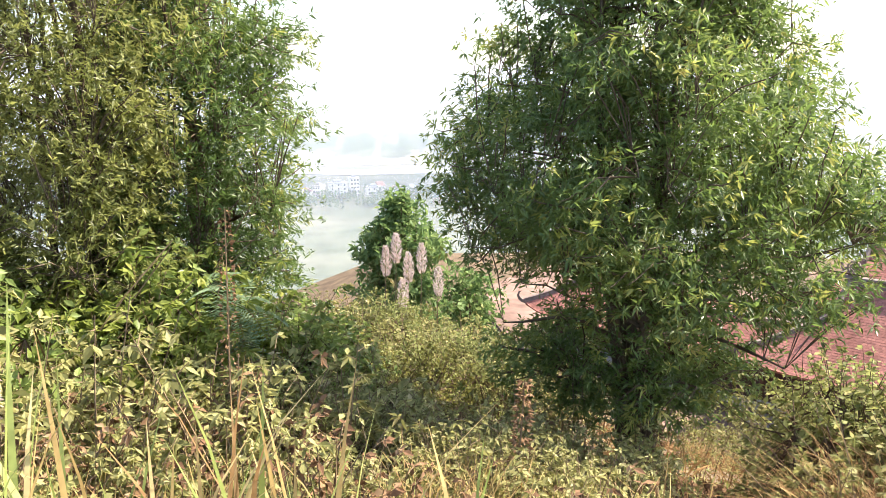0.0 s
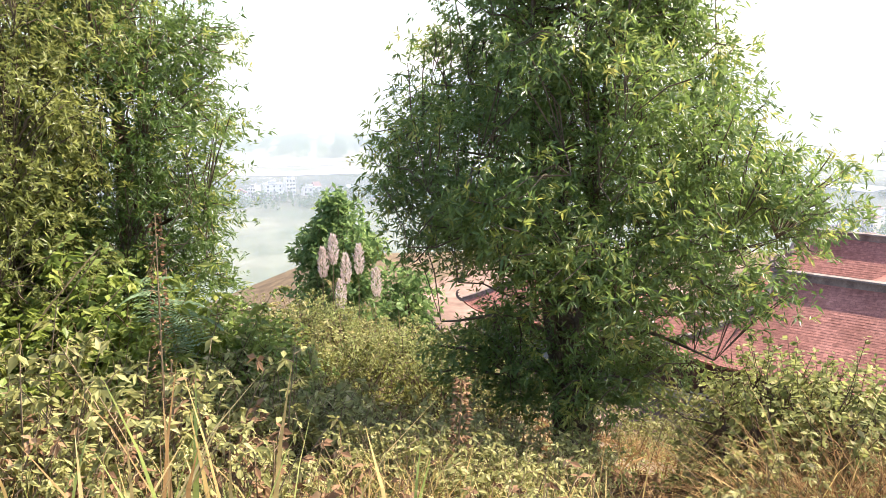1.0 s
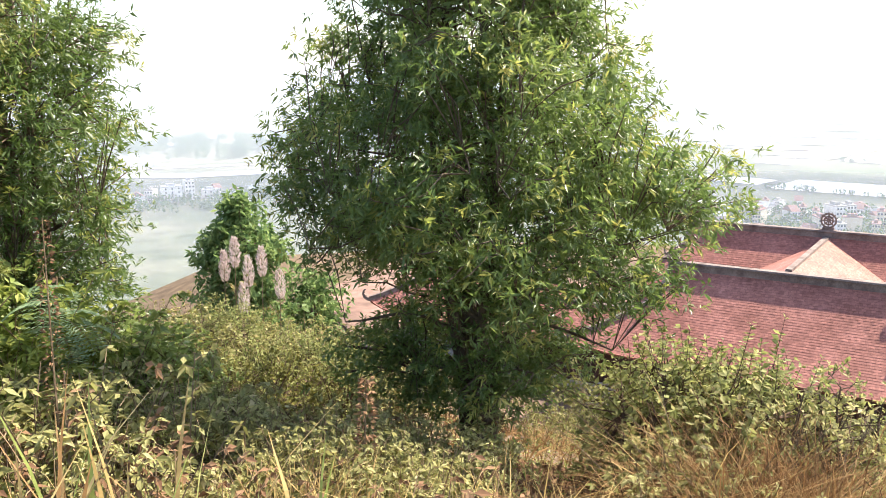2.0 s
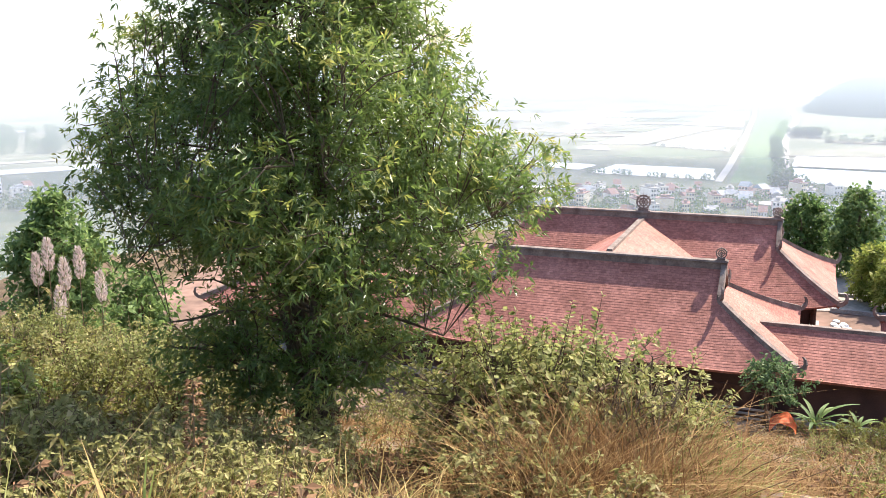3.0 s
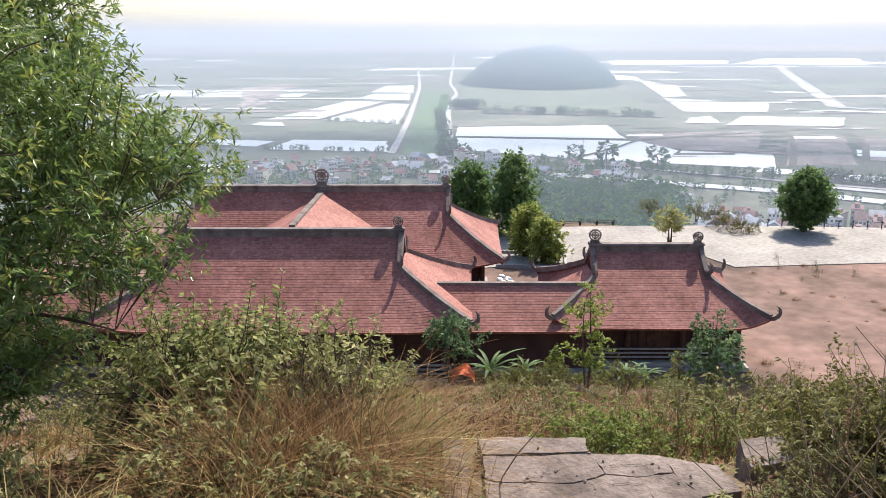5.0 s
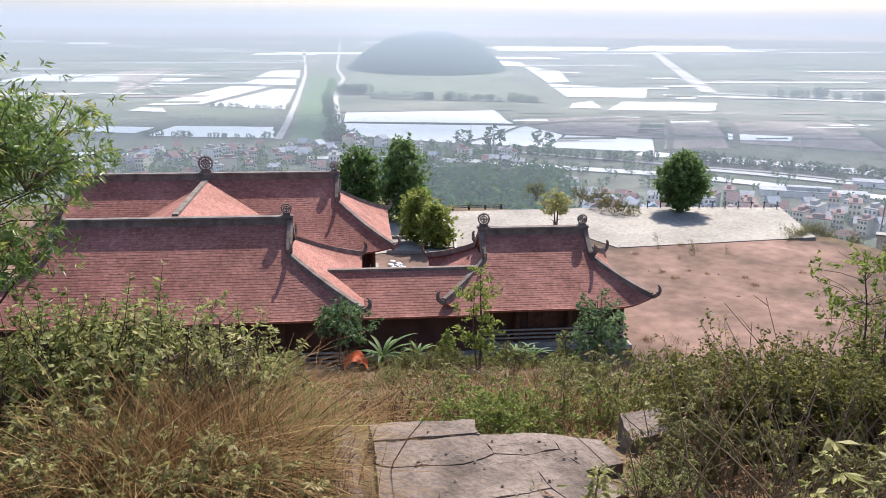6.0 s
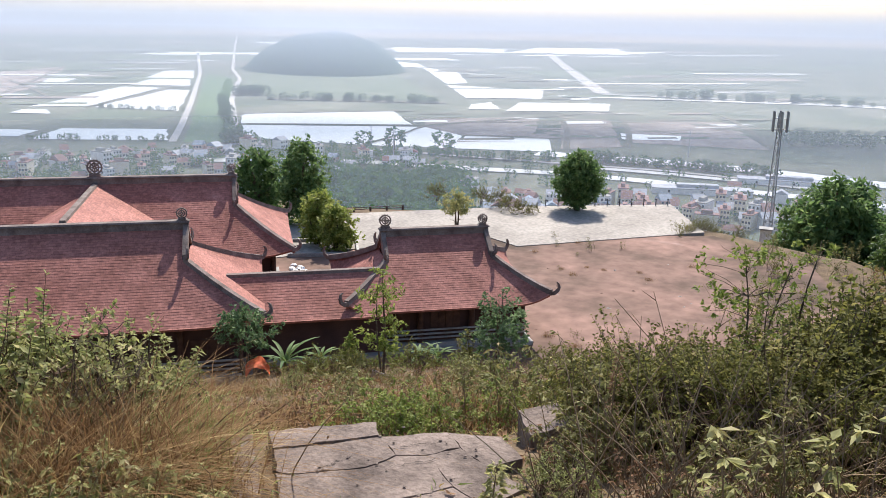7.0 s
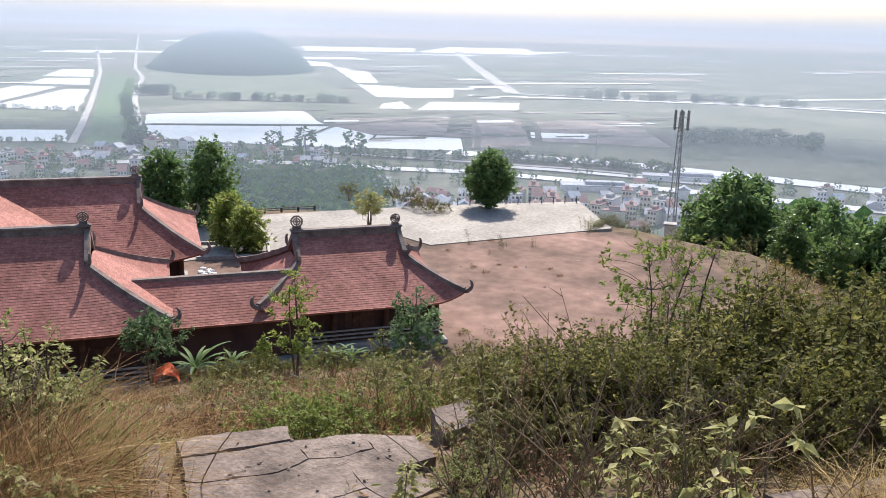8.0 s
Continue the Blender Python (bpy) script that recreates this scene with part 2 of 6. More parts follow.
def beam(bm, pts, w, h, z0=0.0):
    """A box section swept along a line of points, standing on it."""
    rows = []
    for i, p in enumerate(pts):
        q0, q1 = Vector(pts[max(i - 1, 0)]), Vector(pts[min(i + 1, len(pts) - 1)])
        d = (q1 - q0)
        d.z = 0
        d = d.normalized() if d.length > 1e-6 else Vector((0, 1, 0))
        s = Vector((d.y, -d.x, 0)) * w / 2
        p = Vector(p)
        rows.append([bm.verts.new(p + s + Vector((0, 0, z0))), bm.verts.new(p - s + Vector((0, 0, z0))),
                     bm.verts.new(p - s * 0.8 + Vector((0, 0, z0 + h))), bm.verts.new(p + s * 0.8 + Vector((0, 0, z0 + h)))])
    for r0, r1 in zip(rows, rows[1:]):
        for k in range(4):
            bm.faces.new((r0[k], r0[(k + 1) % 4], r1[(k + 1) % 4], r1[k]))
    bm.faces.new(rows[0])
    bm.faces.new(rows[-1][::-1])


# ---- the ground ----
# profiles (distance, height) at azimuths clockwise from +y
PROFILES = [
    (-180, (0, 0), (4, 0.4), (10, 1.5), (40, 7.0), (120, 12.0), (260, -40), (420, -100)),
    (-90, (0, 0), (4, -0.1), (10, 0.2), (40, -1.0), (120, -25.0), (260, -80), (420, -100)),
    (-30, (0, 0), (3, -0.35), (8, -1.3), (16, -2.6), (45, -12), (120, -45), (330, -100)),
    (-4, (0, 0), (3, -0.4), (7, -1.6), (15, -3.4), (32, -9.5), (52, -15.45), (84, -15.4), (130, -40), (300, -100)),
    (14, (0, 0), (3, -0.4), (7.4, -1.95), (15, -5.0), (32, -12.6), (35, -13.2), (38, -15.45), (52, -15.45), (86, -15.4), (130, -40), (300, -100)),
    (42, (0, 0), (3, -0.7), (4.8, -1.7), (7.0, -1.86), (9, -2.9), (20, -7.9), (33, -12.8), (35.6, -13.2), (37, -15.45), (88, -15.4), (128, -40), (300, -100)),
    (66, (0, 0), (3, -0.7), (4.8, -1.7), (7.0, -1.84), (9, -2.8), (20, -7.7), (33, -12.6), (35.6, -13.0), (37.5, -15.45), (78, -15.4), (120, -40), (300, -100)),
    (76, (0, 0), (3, -0.6), (6, -1.5), (12, -3.6), (24, -9.2), (33, -13.6), (37.5, -15.45), (76, -15.5), (120, -40), (300, -100)),
    (84, (0, 0), (3, -0.55), (6, -1.4), (12, -3.5), (24, -9.4), (34, -14.0), (38, -15.45), (70, -15.5), (84, -20.0), (125, -41), (300, -100)),
    (92, (0, 0), (3, -0.5), (6, -1.3), (12, -3.4), (26, -9.6), (40, -15.2), (56, -16.0), (80, -21.0), (130, -42), (300, -100)),
    (130, (0, 0), (4, -0.3), (10, -0.8), (40, -8.0), (120, -30.0), (260, -80), (420, -100)),
    (180, (0, 0), (4, 0.4), (10, 1.5), (40, 7.0), (120, 12.0), (260, -40), (420, -100)),
]
_AZ = [p[0] for p in PROFILES]


def ground_z(x, y):
    h = math.hypot(x, y)
    az = math.degrees(math.atan2(x, y))
    zs = [np.interp(h, [q[0] for q in p[1:]], [q[1] for q in p[1:]]) for p in PROFILES]
    z = float(np.interp(az, _AZ, zs))
    if h < 60:
        k = min(1.0, h / 5) * (1.0 if h < 32 else 0.15)
        z += k * 0.16 * noise.noise(Vector((x * 0.5, y * 0.5, 0.3))) + k * 0.05 * noise.noise(Vector((x * 2.1, y * 2.1, 4.0)))
    return max(z, -100.0)


def polar(az, h):
    return h * math.sin(radians(az)), h * math.cos(radians(az))


def on_ground(az, h, dz=0.0):
    x, y = polar(az, h)
    return x, y, ground_z(x, y) + dz


radii = [0.0] + list(np.geomspace(0.5, 45, 70)) + list(np.linspace(47, 140, 32)) + list(np.geomspace(150, 4900, 34))
azs = list(np.arange(-180, -40, 6.0)) + list(np.arange(-40, 110, 1.25)) + list(np.arange(110, 180, 5.0))
gv, gq, gm = [], [], []
for r in radii:
    for a in azs:
        x, y = polar(a, r)
        gv.append((x, y, ground_z(x, y)))
na = len(azs)
for i in range(len(radii) - 1):
    for j in range(na):
        j2 = (j + 1) % na
        gq.append((i * na + j, (i + 1) * na + j, (i + 1) * na + j2, i * na + j2))
        gm.append(0 if radii[i] < 250 else 1)
ground = new("ground", raw_mesh("ground", gv, None, [M_SOIL, M_PLAIN], gq, gm, True))
tagged(ground, "dry grassy hillside running down to a wide flat plain", "ground", kind="structure")

# ---- the temple: halls in one frame, x along the ridges, y away from the slope ----
YARD = -15.4
TEMPLE = pose(0.3, 0.16, YARD, 0, 0, -44.5)


def roof_z(s, hr, he):
    return he + (hr - he) * ((1 - s) * 0.88 + 0.12 * (1 - s) ** 2)


def lift(k, s, up):
    return up * max(0.0, (k - 0.66) / 0.34) ** 2.2 * s ** 2.5


def slope_mesh(ur, ue, hd, hr, he, f, up, side, courses):
    """One roof slope in overlapping courses. side 0 front, 1 back, 2 right, 3 left."""
    verts, quads = [], []
    n = 56
    s_from = 0.0 if side < 2 else f
    for c in range(courses):
        s0 = s_from + (1 - s_from) * c / courses
        s1 = s_from + (1 - s_from) * (c + 1) / courses
        for s, dz in ((s0, 0.0), (s1, 0.008)):
            for j in range(n + 1):
                k = -1 + 2 * j / n
                k = math.copysign(abs(k) ** 0.8, k)
                z = roof_z(s, hr, he) + lift(abs(k), s, up) + dz * (1.0 + 0.7 * noise.noise(Vector((k * ue * 1.4, c * 0.83, side * 3.1 + hr)))) + 0.004 * noise.noise(Vector((k * ue * 0.8, s * hd * 1.1, hr)))
                hu = ur if s <= f else ur + (ue - ur) * (s - f) / (1 - f)
                if side < 2:
                    verts.append((k * hu, (-1 if side == 0 else 1) * hd * s, z))
                else:
                    verts.append(((1 if side == 2 else -1) * hu, k * hd * s, z))
        o = c * 2 * (n + 1)
        for j in range(n):
            quads.append((o + j, o + j + 1, o + n + 1 + j + 1, o + n + 1 + j))
            if c:
                p = (c - 1) * 2 * (n + 1) + n + 1
                quads.append((p + j, p + j + 1, o + j + 1, o + j))
    return raw_mesh("roof_slope", verts, None, M_TILE if side < 2 else M_TILE_SIDE, quads)


def roundel(bm, x, y, z, r, spokes):
    """Openwork wheel on a stepped foot, standing in the plane of the ridge."""
    box(bm, x - r * 1.0, x + r * 1.0, y - 0.2, y + 0.2, z, z + r * 0.3)
    box(bm, x - r * 0.7, x + r * 0.7, y - 0.15, y + 0.15, z + r * 0.3, z + r * 0.62)
    cz = z + r * 1.5
    for ro, ri in ((r, r * 0.8), (r * 0.62, r * 0.44), (r * 0.26, 0.02)):
        ring = []
        for i in range(20):
            a = 2 * math.pi * i / 20
            ring.append([bm.verts.new((x + q * math.cos(a), y + d, cz + q * math.sin(a))) for q, d in ((ro, -0.07), (ri, -0.07), (ri, 0.07), (ro, 0.07))])
        for i in range(20):
            p, q = ring[i], ring[(i + 1) % 20]
            for k in range(4):
                bm.faces.new((p[k], p[(k + 1) % 4], q[(k + 1) % 4], q[k]))
    for i in range(spokes):
        a = 2 * math.pi * i / spokes
        c, s = math.cos(a), math.sin(a)
        w = r * 0.08
        p = [(r * 0.22, w), (r * 0.84, w), (r * 0.84, -w), (r * 0.22, -w)]
        lo = [bm.verts.new((x + q * c - t * s, y - 0.04, cz + q * s + t * c)) for q, t in p]
        hi = [bm.verts.new((x + q * c - t * s, y + 0.04, cz + q * s + t * c)) for q, t in p]
        bm.faces.new(lo)
        bm.faces.new(hi[::-1])
        for k in range(4):
            bm.faces.new((lo[k], lo[(k + 1) % 4], hi[(k + 1) % 4], hi[k]))
    # flame curls at the crown and foot
    for i in range(7):
        a = math.pi * (0.1 + 0.8 * i / 6)
        v0 = [bm.verts.new((x + (r * 0.98) * math.cos(a + d), y + e, cz + r * 0.98 * math.sin(a + d))) for d, e in ((-0.12, -0.05), (0.12, -0.05), (0, 0.06))]
        tip = bm.verts.new((x + r * 1.2 * math.cos(a + 0.1), y, cz + r * 1.2 * math.sin(a + 0.1)))
        for k in range(3):
            bm.faces.new((v0[k], v0[(k + 1) % 3], tip))


def horn(bm, x, y, z, sx, sy, size):
    """Upswept corner tail with a curled tip."""
    d = Vector((sx, sy, 0)).normalized()
    pts = [(-0.2, 0.0), (0.25, 0.06), (0.55, 0.3), (0.66, 0.62), (0.58, 0.92), (0.44, 1.05)]
    beam_pts = [Vector((x, y, z)) + d * (a * size) + Vector((0, 0, b * size)) for a, b in pts]
    s = Vector((d.y, -d.x, 0))
    rows = []
    for i, p in enumerate(beam_pts):
        w = 0.15 * size * (1 - i / 7)
        h = 0.2 * size * (1 - i / 7)
        t = (beam_pts[min(i + 1, 5)] - beam_pts[max(i - 1, 0)]).normalized()
        nn = t.cross(s).normalized()
        rows.append([bm.verts.new(p + s * w * a + nn * h * b) for a, b in ((1, 1), (-1, 1), (-1, -1), (1, -1))])
    for r0, r1 in zip(rows, rows[1:]):
        for k in range(4):
            bm.faces.new((r0[k], r0[(k + 1) % 4], r1[(k + 1) % 4], r1[k]))
    bm.faces.new(rows[0])
    bm.faces.new(rows[-1][::-1])
    for i in (2, 3, 4):
        p = beam_pts[i] - d * 0.05 * size
        q = [bm.verts.new(p + s * 0.06 * size * a + Vector((0, 0, 0.1 * size * b))) for a, b in ((1, 0), (-1, 0), (0, 1.2))]
        tip = bm.verts.new(p - d * 0.28 * size + Vector((0, 0, 0.16 * size)))
        for k in range(3):
            bm.faces.new((q[k], q[(k + 1) % 3], tip))


def hall(cx, cy, ur, ue, hd, hr, he, f, up, label, wheels=8, inset=1.35, courses=26, plinth=0.5, group=""):
    h = thing("temple_hall", TEMPLE @ pose(cx, cy, 0), label, "temple hall", group)
    roof = part_empty("roof", h)
    for side, c in ((0, courses), (1, courses), (2, int(courses * 0.8)), (3, int(courses * 0.8))):
        ob = mesh_part("roof_slope", slope_mesh(ur, ue, hd, hr, he, f, up, side, c), roof)
        md = ob.modifiers.new("thickness", "SOLIDIFY")
        md.thickness, md.offset = 0.14, -1
    # ridge, gable edges and hips
    bm = bmesh.new()
    beam(bm, [(-ur - 0.15, 0, hr), (ur + 0.15, 0, hr)], 0.4, 0.42, -0.05)
    beam(bm, [(-ur - 0.2, 0, hr + 0.372), (ur + 0.2, 0, hr + 0.372)], 0.52, 0.08)
    part("ridge", bm, M_RIDGE, roof, "grey mossy plaster ridge")
    for sx in (-1, 1):
        bm = bmesh.new()
        zf = roof_z(f, hr, he)
        g = [bm.verts.new(p) for p in ((sx * (ur - 0.06), -hd * f, zf), (sx * (ur - 0.06), hd * f, zf), (sx * (ur - 0.06), 0, hr))]
        g2 = [bm.verts.new(v.co + Vector((-sx * 0.15, 0, 0))) for v in g]
        bm.faces.new(g)
        bm.faces.new(g2[::-1])
        part("gable", bm, M_WALL, roof)
        bm = bmesh.new()
        roundel(bm, sx * (ur - 0.15), 0, hr + 0.4, 0.33 if sx < 0 else 0.27, wheels)
        part("finial", bm, M_RIDGE, roof, "grey openwork wheel finial")
        for sy in (-1, 1):
            bm = bmesh.new()
            pts = [(sx * ur, sy * hd * f * q, roof_z(f * q, hr, he)) for q in (0, 0.33, 0.66, 1)]
            beam(bm, pts, 0.3, 0.42)
            pts = []
            for i in range(10):
                s = f + (1 - f) * i / 9
                pts.append((sx * (ur + (ue - ur) * (s - f) / (1 - f)), sy * hd * s, roof_z(s, hr, he) + lift(1, s, up)))
            beam(bm, pts, 0.3, 0.3)
            part("hip", bm, M_RIDGE, roof)
            bm = bmesh.new()
            horn(bm, pts[-1][0], pts[-1][1], pts[-1][2] + 0.1, sx * 1.0, sy * 0.7, 0.62)
            part("corner_tail", bm, M_RIDGE, roof, "upturned grey corner ornament")
            bm = bmesh.new()
            horn(bm, sx * ur, sy * hd * f, roof_z(f, hr, he) + 0.25, sx * 0.4, sy * 0.9, 0.6)
            part("hip_tail", bm, M_RIDGE, roof)
    # walls, columns, doors and plinth
    wx, wy = ue - inset, hd - inset
    for y0, y1, x0, x1 in ((-wy, -wy + 0.25, -wx, wx), (wy - 0.25, wy, -wx, wx), (-wy + 0.25, wy - 0.25, -wx, -wx + 0.25), (-wy + 0.25, wy - 0.25, wx - 0.25, wx)):
        bm = bmesh.new()
        box(bm, x0, x1, y0, y1, plinth, he + 0.55)
        part("wall", bm, M_WALL, h)
    bm = bmesh.new()
    box(bm, -wx - 0.7, wx + 0.7, -wy - 0.7, wy + 0.7, -2.0, plinth - 0.2)
    box(bm, -wx - 0.45, wx + 0.45, -wy - 0.45, wy + 0.45, plinth - 0.2, plinth)
    part("plinth", bm, M_PLINTH, h, "grey stone plinth in steps")
    n = max(3, int(2 * wx / 2.4))
    for i in range(n + 1):
        for sy in (-1, 1):
            x = -wx - 0.15 + (2 * wx + 0.3) * i / n
            bm = bmesh.new()
            bmesh.ops.create_cone(bm, cap_ends=True, segments=10, radius1=0.17, radius2=0.15, depth=he + 0.3 - plinth, matrix=Matrix.Translation((x, sy * (wy + 0.22), (he + 0.3 + plinth) / 2)))
            part("column", bm, M_WOOD, h)
    for i in range(n):
        x = -wx + 2 * wx * (i + 0.5) / n
        for q in (-0.6, -0.2, 0.2, 0.6):
            bm = bmesh.new()
            box(bm, x + q - 0.19, x + q + 0.19, -wy - 0.06, -wy + 0.004, plinth, plinth + 1.7)
            bm.faces.ensure_lookup_table()
            front = [fc for fc in bm.faces if max(v.co.y for v in fc.verts) < -wy - 0.05]
            bmesh.ops.inset_individual(bm, faces=front, thickness=0.06, depth=-0.02)
            part("door_leaf", bm, M_WOOD, h, "dark panelled folding door leaf")
    bm = bmesh.new()
    for q in (0.28, 0.5, 0.72):
        box(bm, -wx - 0.3, wx + 0.3, -wy - 0.42, -wy - 0.34, plinth + q - 0.04, plinth + q + 0.04)
    part("balustrade", bm, M_PLINTH, h)
    return h


def part_empty(name, parent):
    e = new(name)
    e.parent = parent
    return e


hall(-9.0, 53.2, 8.0, 11.3, 5.1, 7.2, 3.45, 0.32, 0.5, "large rear temple hall with red clay tile roof", wheels=5, courses=38)
hall(-9.0, 42.9, 5.75, 9.35, 4.95, 6.75, 3.15, 0.34, 0.45, "front temple hall with red clay tile roof and dark walls", wheels=4, courses=38)
hall(9.8, 44.7, 2.9, 5.4, 4.4, 5.5, 2.55, 0.34, 0.55, "small side hall with red tile roof and upturned corners", wheels=4, courses=34, group="side halls")
hall(-27.8, 44.7, 2.9, 5.4, 4.4, 5.5, 2.55, 0.34, 0.55, "small side hall with red tile roof and upturned corners", wheels=4, courses=34, group="side halls")


def gallery(x0, x1, cy, hd, hr, he, label, along=True, group=""):
    """A plain saddle-roofed range; along: ridge runs with the halls."""
    g = thing("temple_gallery", TEMPLE @ (pose((x0 + x1) / 2, cy, 0) if along else pose(cy, (x0 + x1) / 2, 0, 0, 0, 90)), label, "temple gallery", group)
    L = (x1 - x0) / 2
    roof = part_empty("roof", g)
    for sy in (-1, 1):
        V, Q, c = [], [], 18
        for i in range(c):
            for s, dz in ((i / c, 0.0), ((i + 1) / c, 0.009)):
                for j in range(9):
                    V.append((-L + 2 * L * j / 8, sy * hd * s, roof_z(s, hr, he) + dz))
            o = i * 18
            for j in range(8):
                Q.append((o + j, o + j + 1, o + 10 + j, o + 9 + j))
                if i:
                    Q.append((o - 9 + j, o - 8 + j, o + j + 1, o + j))
        ob = mesh_part("roof_slope", raw_mesh("roof_slope", V, None, M_TILE, Q), roof)
        md = ob.modifiers.new("thickness", "SOLIDIFY")
        md.thickness, md.offset = 0.14, -1
    bm = bmesh.new()
    beam(bm, [(-L, 0, hr), (L, 0, hr)], 0.36, 0.24, -0.03)
    part("ridge", bm, M_RIDGE, roof, "grey plaster ridge")
    for y0, y1 in ((-hd + 0.9, -hd + 1.1), (hd - 1.1, hd - 0.9)):
        bm = bmesh.new()
        box(bm, -L, L, y0, y1, 0.35, he + 0.5)
        part("wall", bm, M_WALL, g)
    bm = bmesh.new()
    box(bm, -L, L, -hd + 0.5, hd - 0.5, -2.0, 0.35)
    part("plinth", bm, M_PLINTH, g)
    return g


gallery(-1.4, 6.4, 42.5, 2.6, 4.2, 2.5, "low gallery with red tile roof joining two halls", group="galleries")
gallery(-24.4, -16.6, 42.5, 2.6, 4.2, 2.5, "low gallery with red tile roof joining two halls", group="galleries")
gallery(43.2, 53.0, -9.0, 5.9, 7.1, 4.2, "connecting range with red tile roof between two halls", along=False)
for dx, sp in ((-9.0, 8),):
    fin = thing("ridge_finial", TEMPLE @ pose(dx, 53.2, 7.55), "grey openwork wheel finial on the rear hall ridge", "roof ornament")
    bm = bmesh.new()
    roundel(bm, 0, 0, 0, 0.45, sp)
    part("wheel", bm, M_RIDGE, fin)

# ---- yard and plaza ----


def patch(name, corners, z, material, label, category, thick=0.0, kind="structure"):
    """A flat sheet over a polygon in the plan, with an edge of its own."""
    bm = bmesh.new()
    top = [bm.verts.new((x, y, z)) for x, y in corners]
    bm.faces.new(top)
    if thick:
        lo = [bm.verts.new((x, y, z - thick)) for x, y in corners]
        for i in range(len(top)):
            j = (i + 1) % len(top)
            bm.faces.new((top[i], lo[i], lo[j], top[j]))
    bmesh.ops.recalc_face_normals(bm, faces=bm.faces)
    if top[0].link_faces[0].normal.z < 0 and not thick:
        bmesh.ops.reverse_faces(bm, faces=bm.faces)
    ob = part(name, bm, material)
    return tagged(ob, label, category, kind=kind)


patch("yard", [(2, 66), (6, 42), (16, 35), (30, 20), (37.5, 8), (46, 5.5), (58, 6.5), (66, 10), (70, 18), (64, 27), (58, 47), (30, 74), (10, 80)], YARD + 0.10, M_YARD, "bare reddish earth yard with tyre tracks", "yard")
plaza = patch("pavement", [(57.2, 29.6), (70.6, 19.0), (80.0, 25.0), (71.6, 34.8), (70.4, 36.2), (62.4, 43.6), (46.0, 58.0), (36.0, 47.0), (58.6, 33.5)], YARD + 0.16, M_PAVE, "pale concrete plaza at the edge of the hill", "plaza", 0.3)

# ---- the plain: ponds, roads, fields ----
PLAIN = -100.0
ROADWAY = 44.0


def fr(a, b):
    """Plan point: a along the straight road, b across it to its right."""
    t = radians(ROADWAY)
    return a * math.sin(t) + b * math.cos(t), a * math.cos(t) - b * math.sin(t)


def field(name, a0, a1, b0, b1, material, label, category, skew=0.0, dz=0.5, kind="structure", wob=0.03):
    pts, edge = [], [(a0, b0), (a1, b0), (a1, b1), (a0, b1)]
    for (p, q), (r, s) in zip(edge, edge[1:] + edge[:1]):
        for i in range(4):
            t = i / 4
            a, b = p + (r - p) * t, q + (s - q) * t
            w = noise.noise(Vector((a * 0.011, b * 0.017, dz))) * wob
            pts.append(fr(a + w * (a1 - a0), b + skew * (a - a0) + w * (b1 - b0)))
    return patch(name, pts, PLAIN + dz, material, label, category, kind=kind)


def ribbon(name, pts, width, material, label, category, dz=0.8):
    bm = bmesh.new()
    rows = []
    for i, p in enumerate(pts):
        d = Vector(pts[min(i + 1, len(pts) - 1)]) - Vector(pts[max(i - 1, 0)])
        d.normalize()
        s = Vector((-d.y, d.x)) * width / 2
        rows.append([bm.verts.new((p[0] + s.x, p[1] + s.y, PLAIN + dz)), bm.verts.new((p[0] - s.x, p[1] - s.y, PLAIN + dz))])
    for r0, r1 in zip(rows, rows[1:]):
        bm.faces.new((r0[0], r0[1], r1[1], r1[0]))
    return tagged(part(name, bm, material), label, category, kind="structure")



def quad(name, corners, material, label, category, dz=0.6, wob=2.5):
    """A field with four corners in the plan and slightly crooked sides."""
    pts = []
    for (p, q), (r, t) in zip(corners, corners[1:] + corners[:1]):
        n = max(3, int(math.hypot(r - p, t - q) / 18))
        for i in range(n):
            x, y = p + (r - p) * i / n, q + (t - q) * i / n
            k = Vector((x * 0.05, y * 0.05, dz))
            pts.append((x + wob * noise.noise(k), y + wob * noise.noise(k + Vector((7, 3, 0)))))
    return patch(name, pts, PLAIN + dz, material, label, category)


# two straight roads with a green strip and a ditch between them
ribbon("road", [(470, 567), (552, 651), (715, 823), (1076, 1211), (1560, 1760), (1891, 2138)], 6.5, M_ROAD, "pale straight road over the plain", "road")
ribbon("road", [(489, 516), (590, 619), (757, 798), (905, 945), (1027, 1061), (1214, 1273), (2200, 2290), (3519, 3642)], 6.5, M_ROAD, "pale straight road over the plain", "road")
quad("field", [(478, 562), (496, 530), (1040, 1090), (1076, 1195)], M_STRIP, "green strip of field between two roads", "field", 0.3)
ribbon("ditch", [(505, 535), (760, 815), (1010, 1070)], 13, M_FARTREE, "dark overgrown ditch beside the straight road", "ditch", 0.7)
ribbon("road", [(2657, 1291), (1900, 880), (1195, 488)], 24, M_ROAD, "pale road crossing the far fields", "road")
ribbon("road", [(1185, 484), (1215, 369), (1285, 46), (1300, -200)], 14, M_ROAD, "pale embankment road on the plain", "road")
POND = "shallow pond with the white sky's reflection partly painted in"
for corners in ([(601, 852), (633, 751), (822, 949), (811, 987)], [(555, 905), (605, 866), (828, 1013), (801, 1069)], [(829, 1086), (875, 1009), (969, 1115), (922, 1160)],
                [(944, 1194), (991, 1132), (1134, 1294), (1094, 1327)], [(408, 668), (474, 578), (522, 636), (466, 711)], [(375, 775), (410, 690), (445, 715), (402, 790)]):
    quad("pond", corners, M_SKY_WATER, POND, "pond")
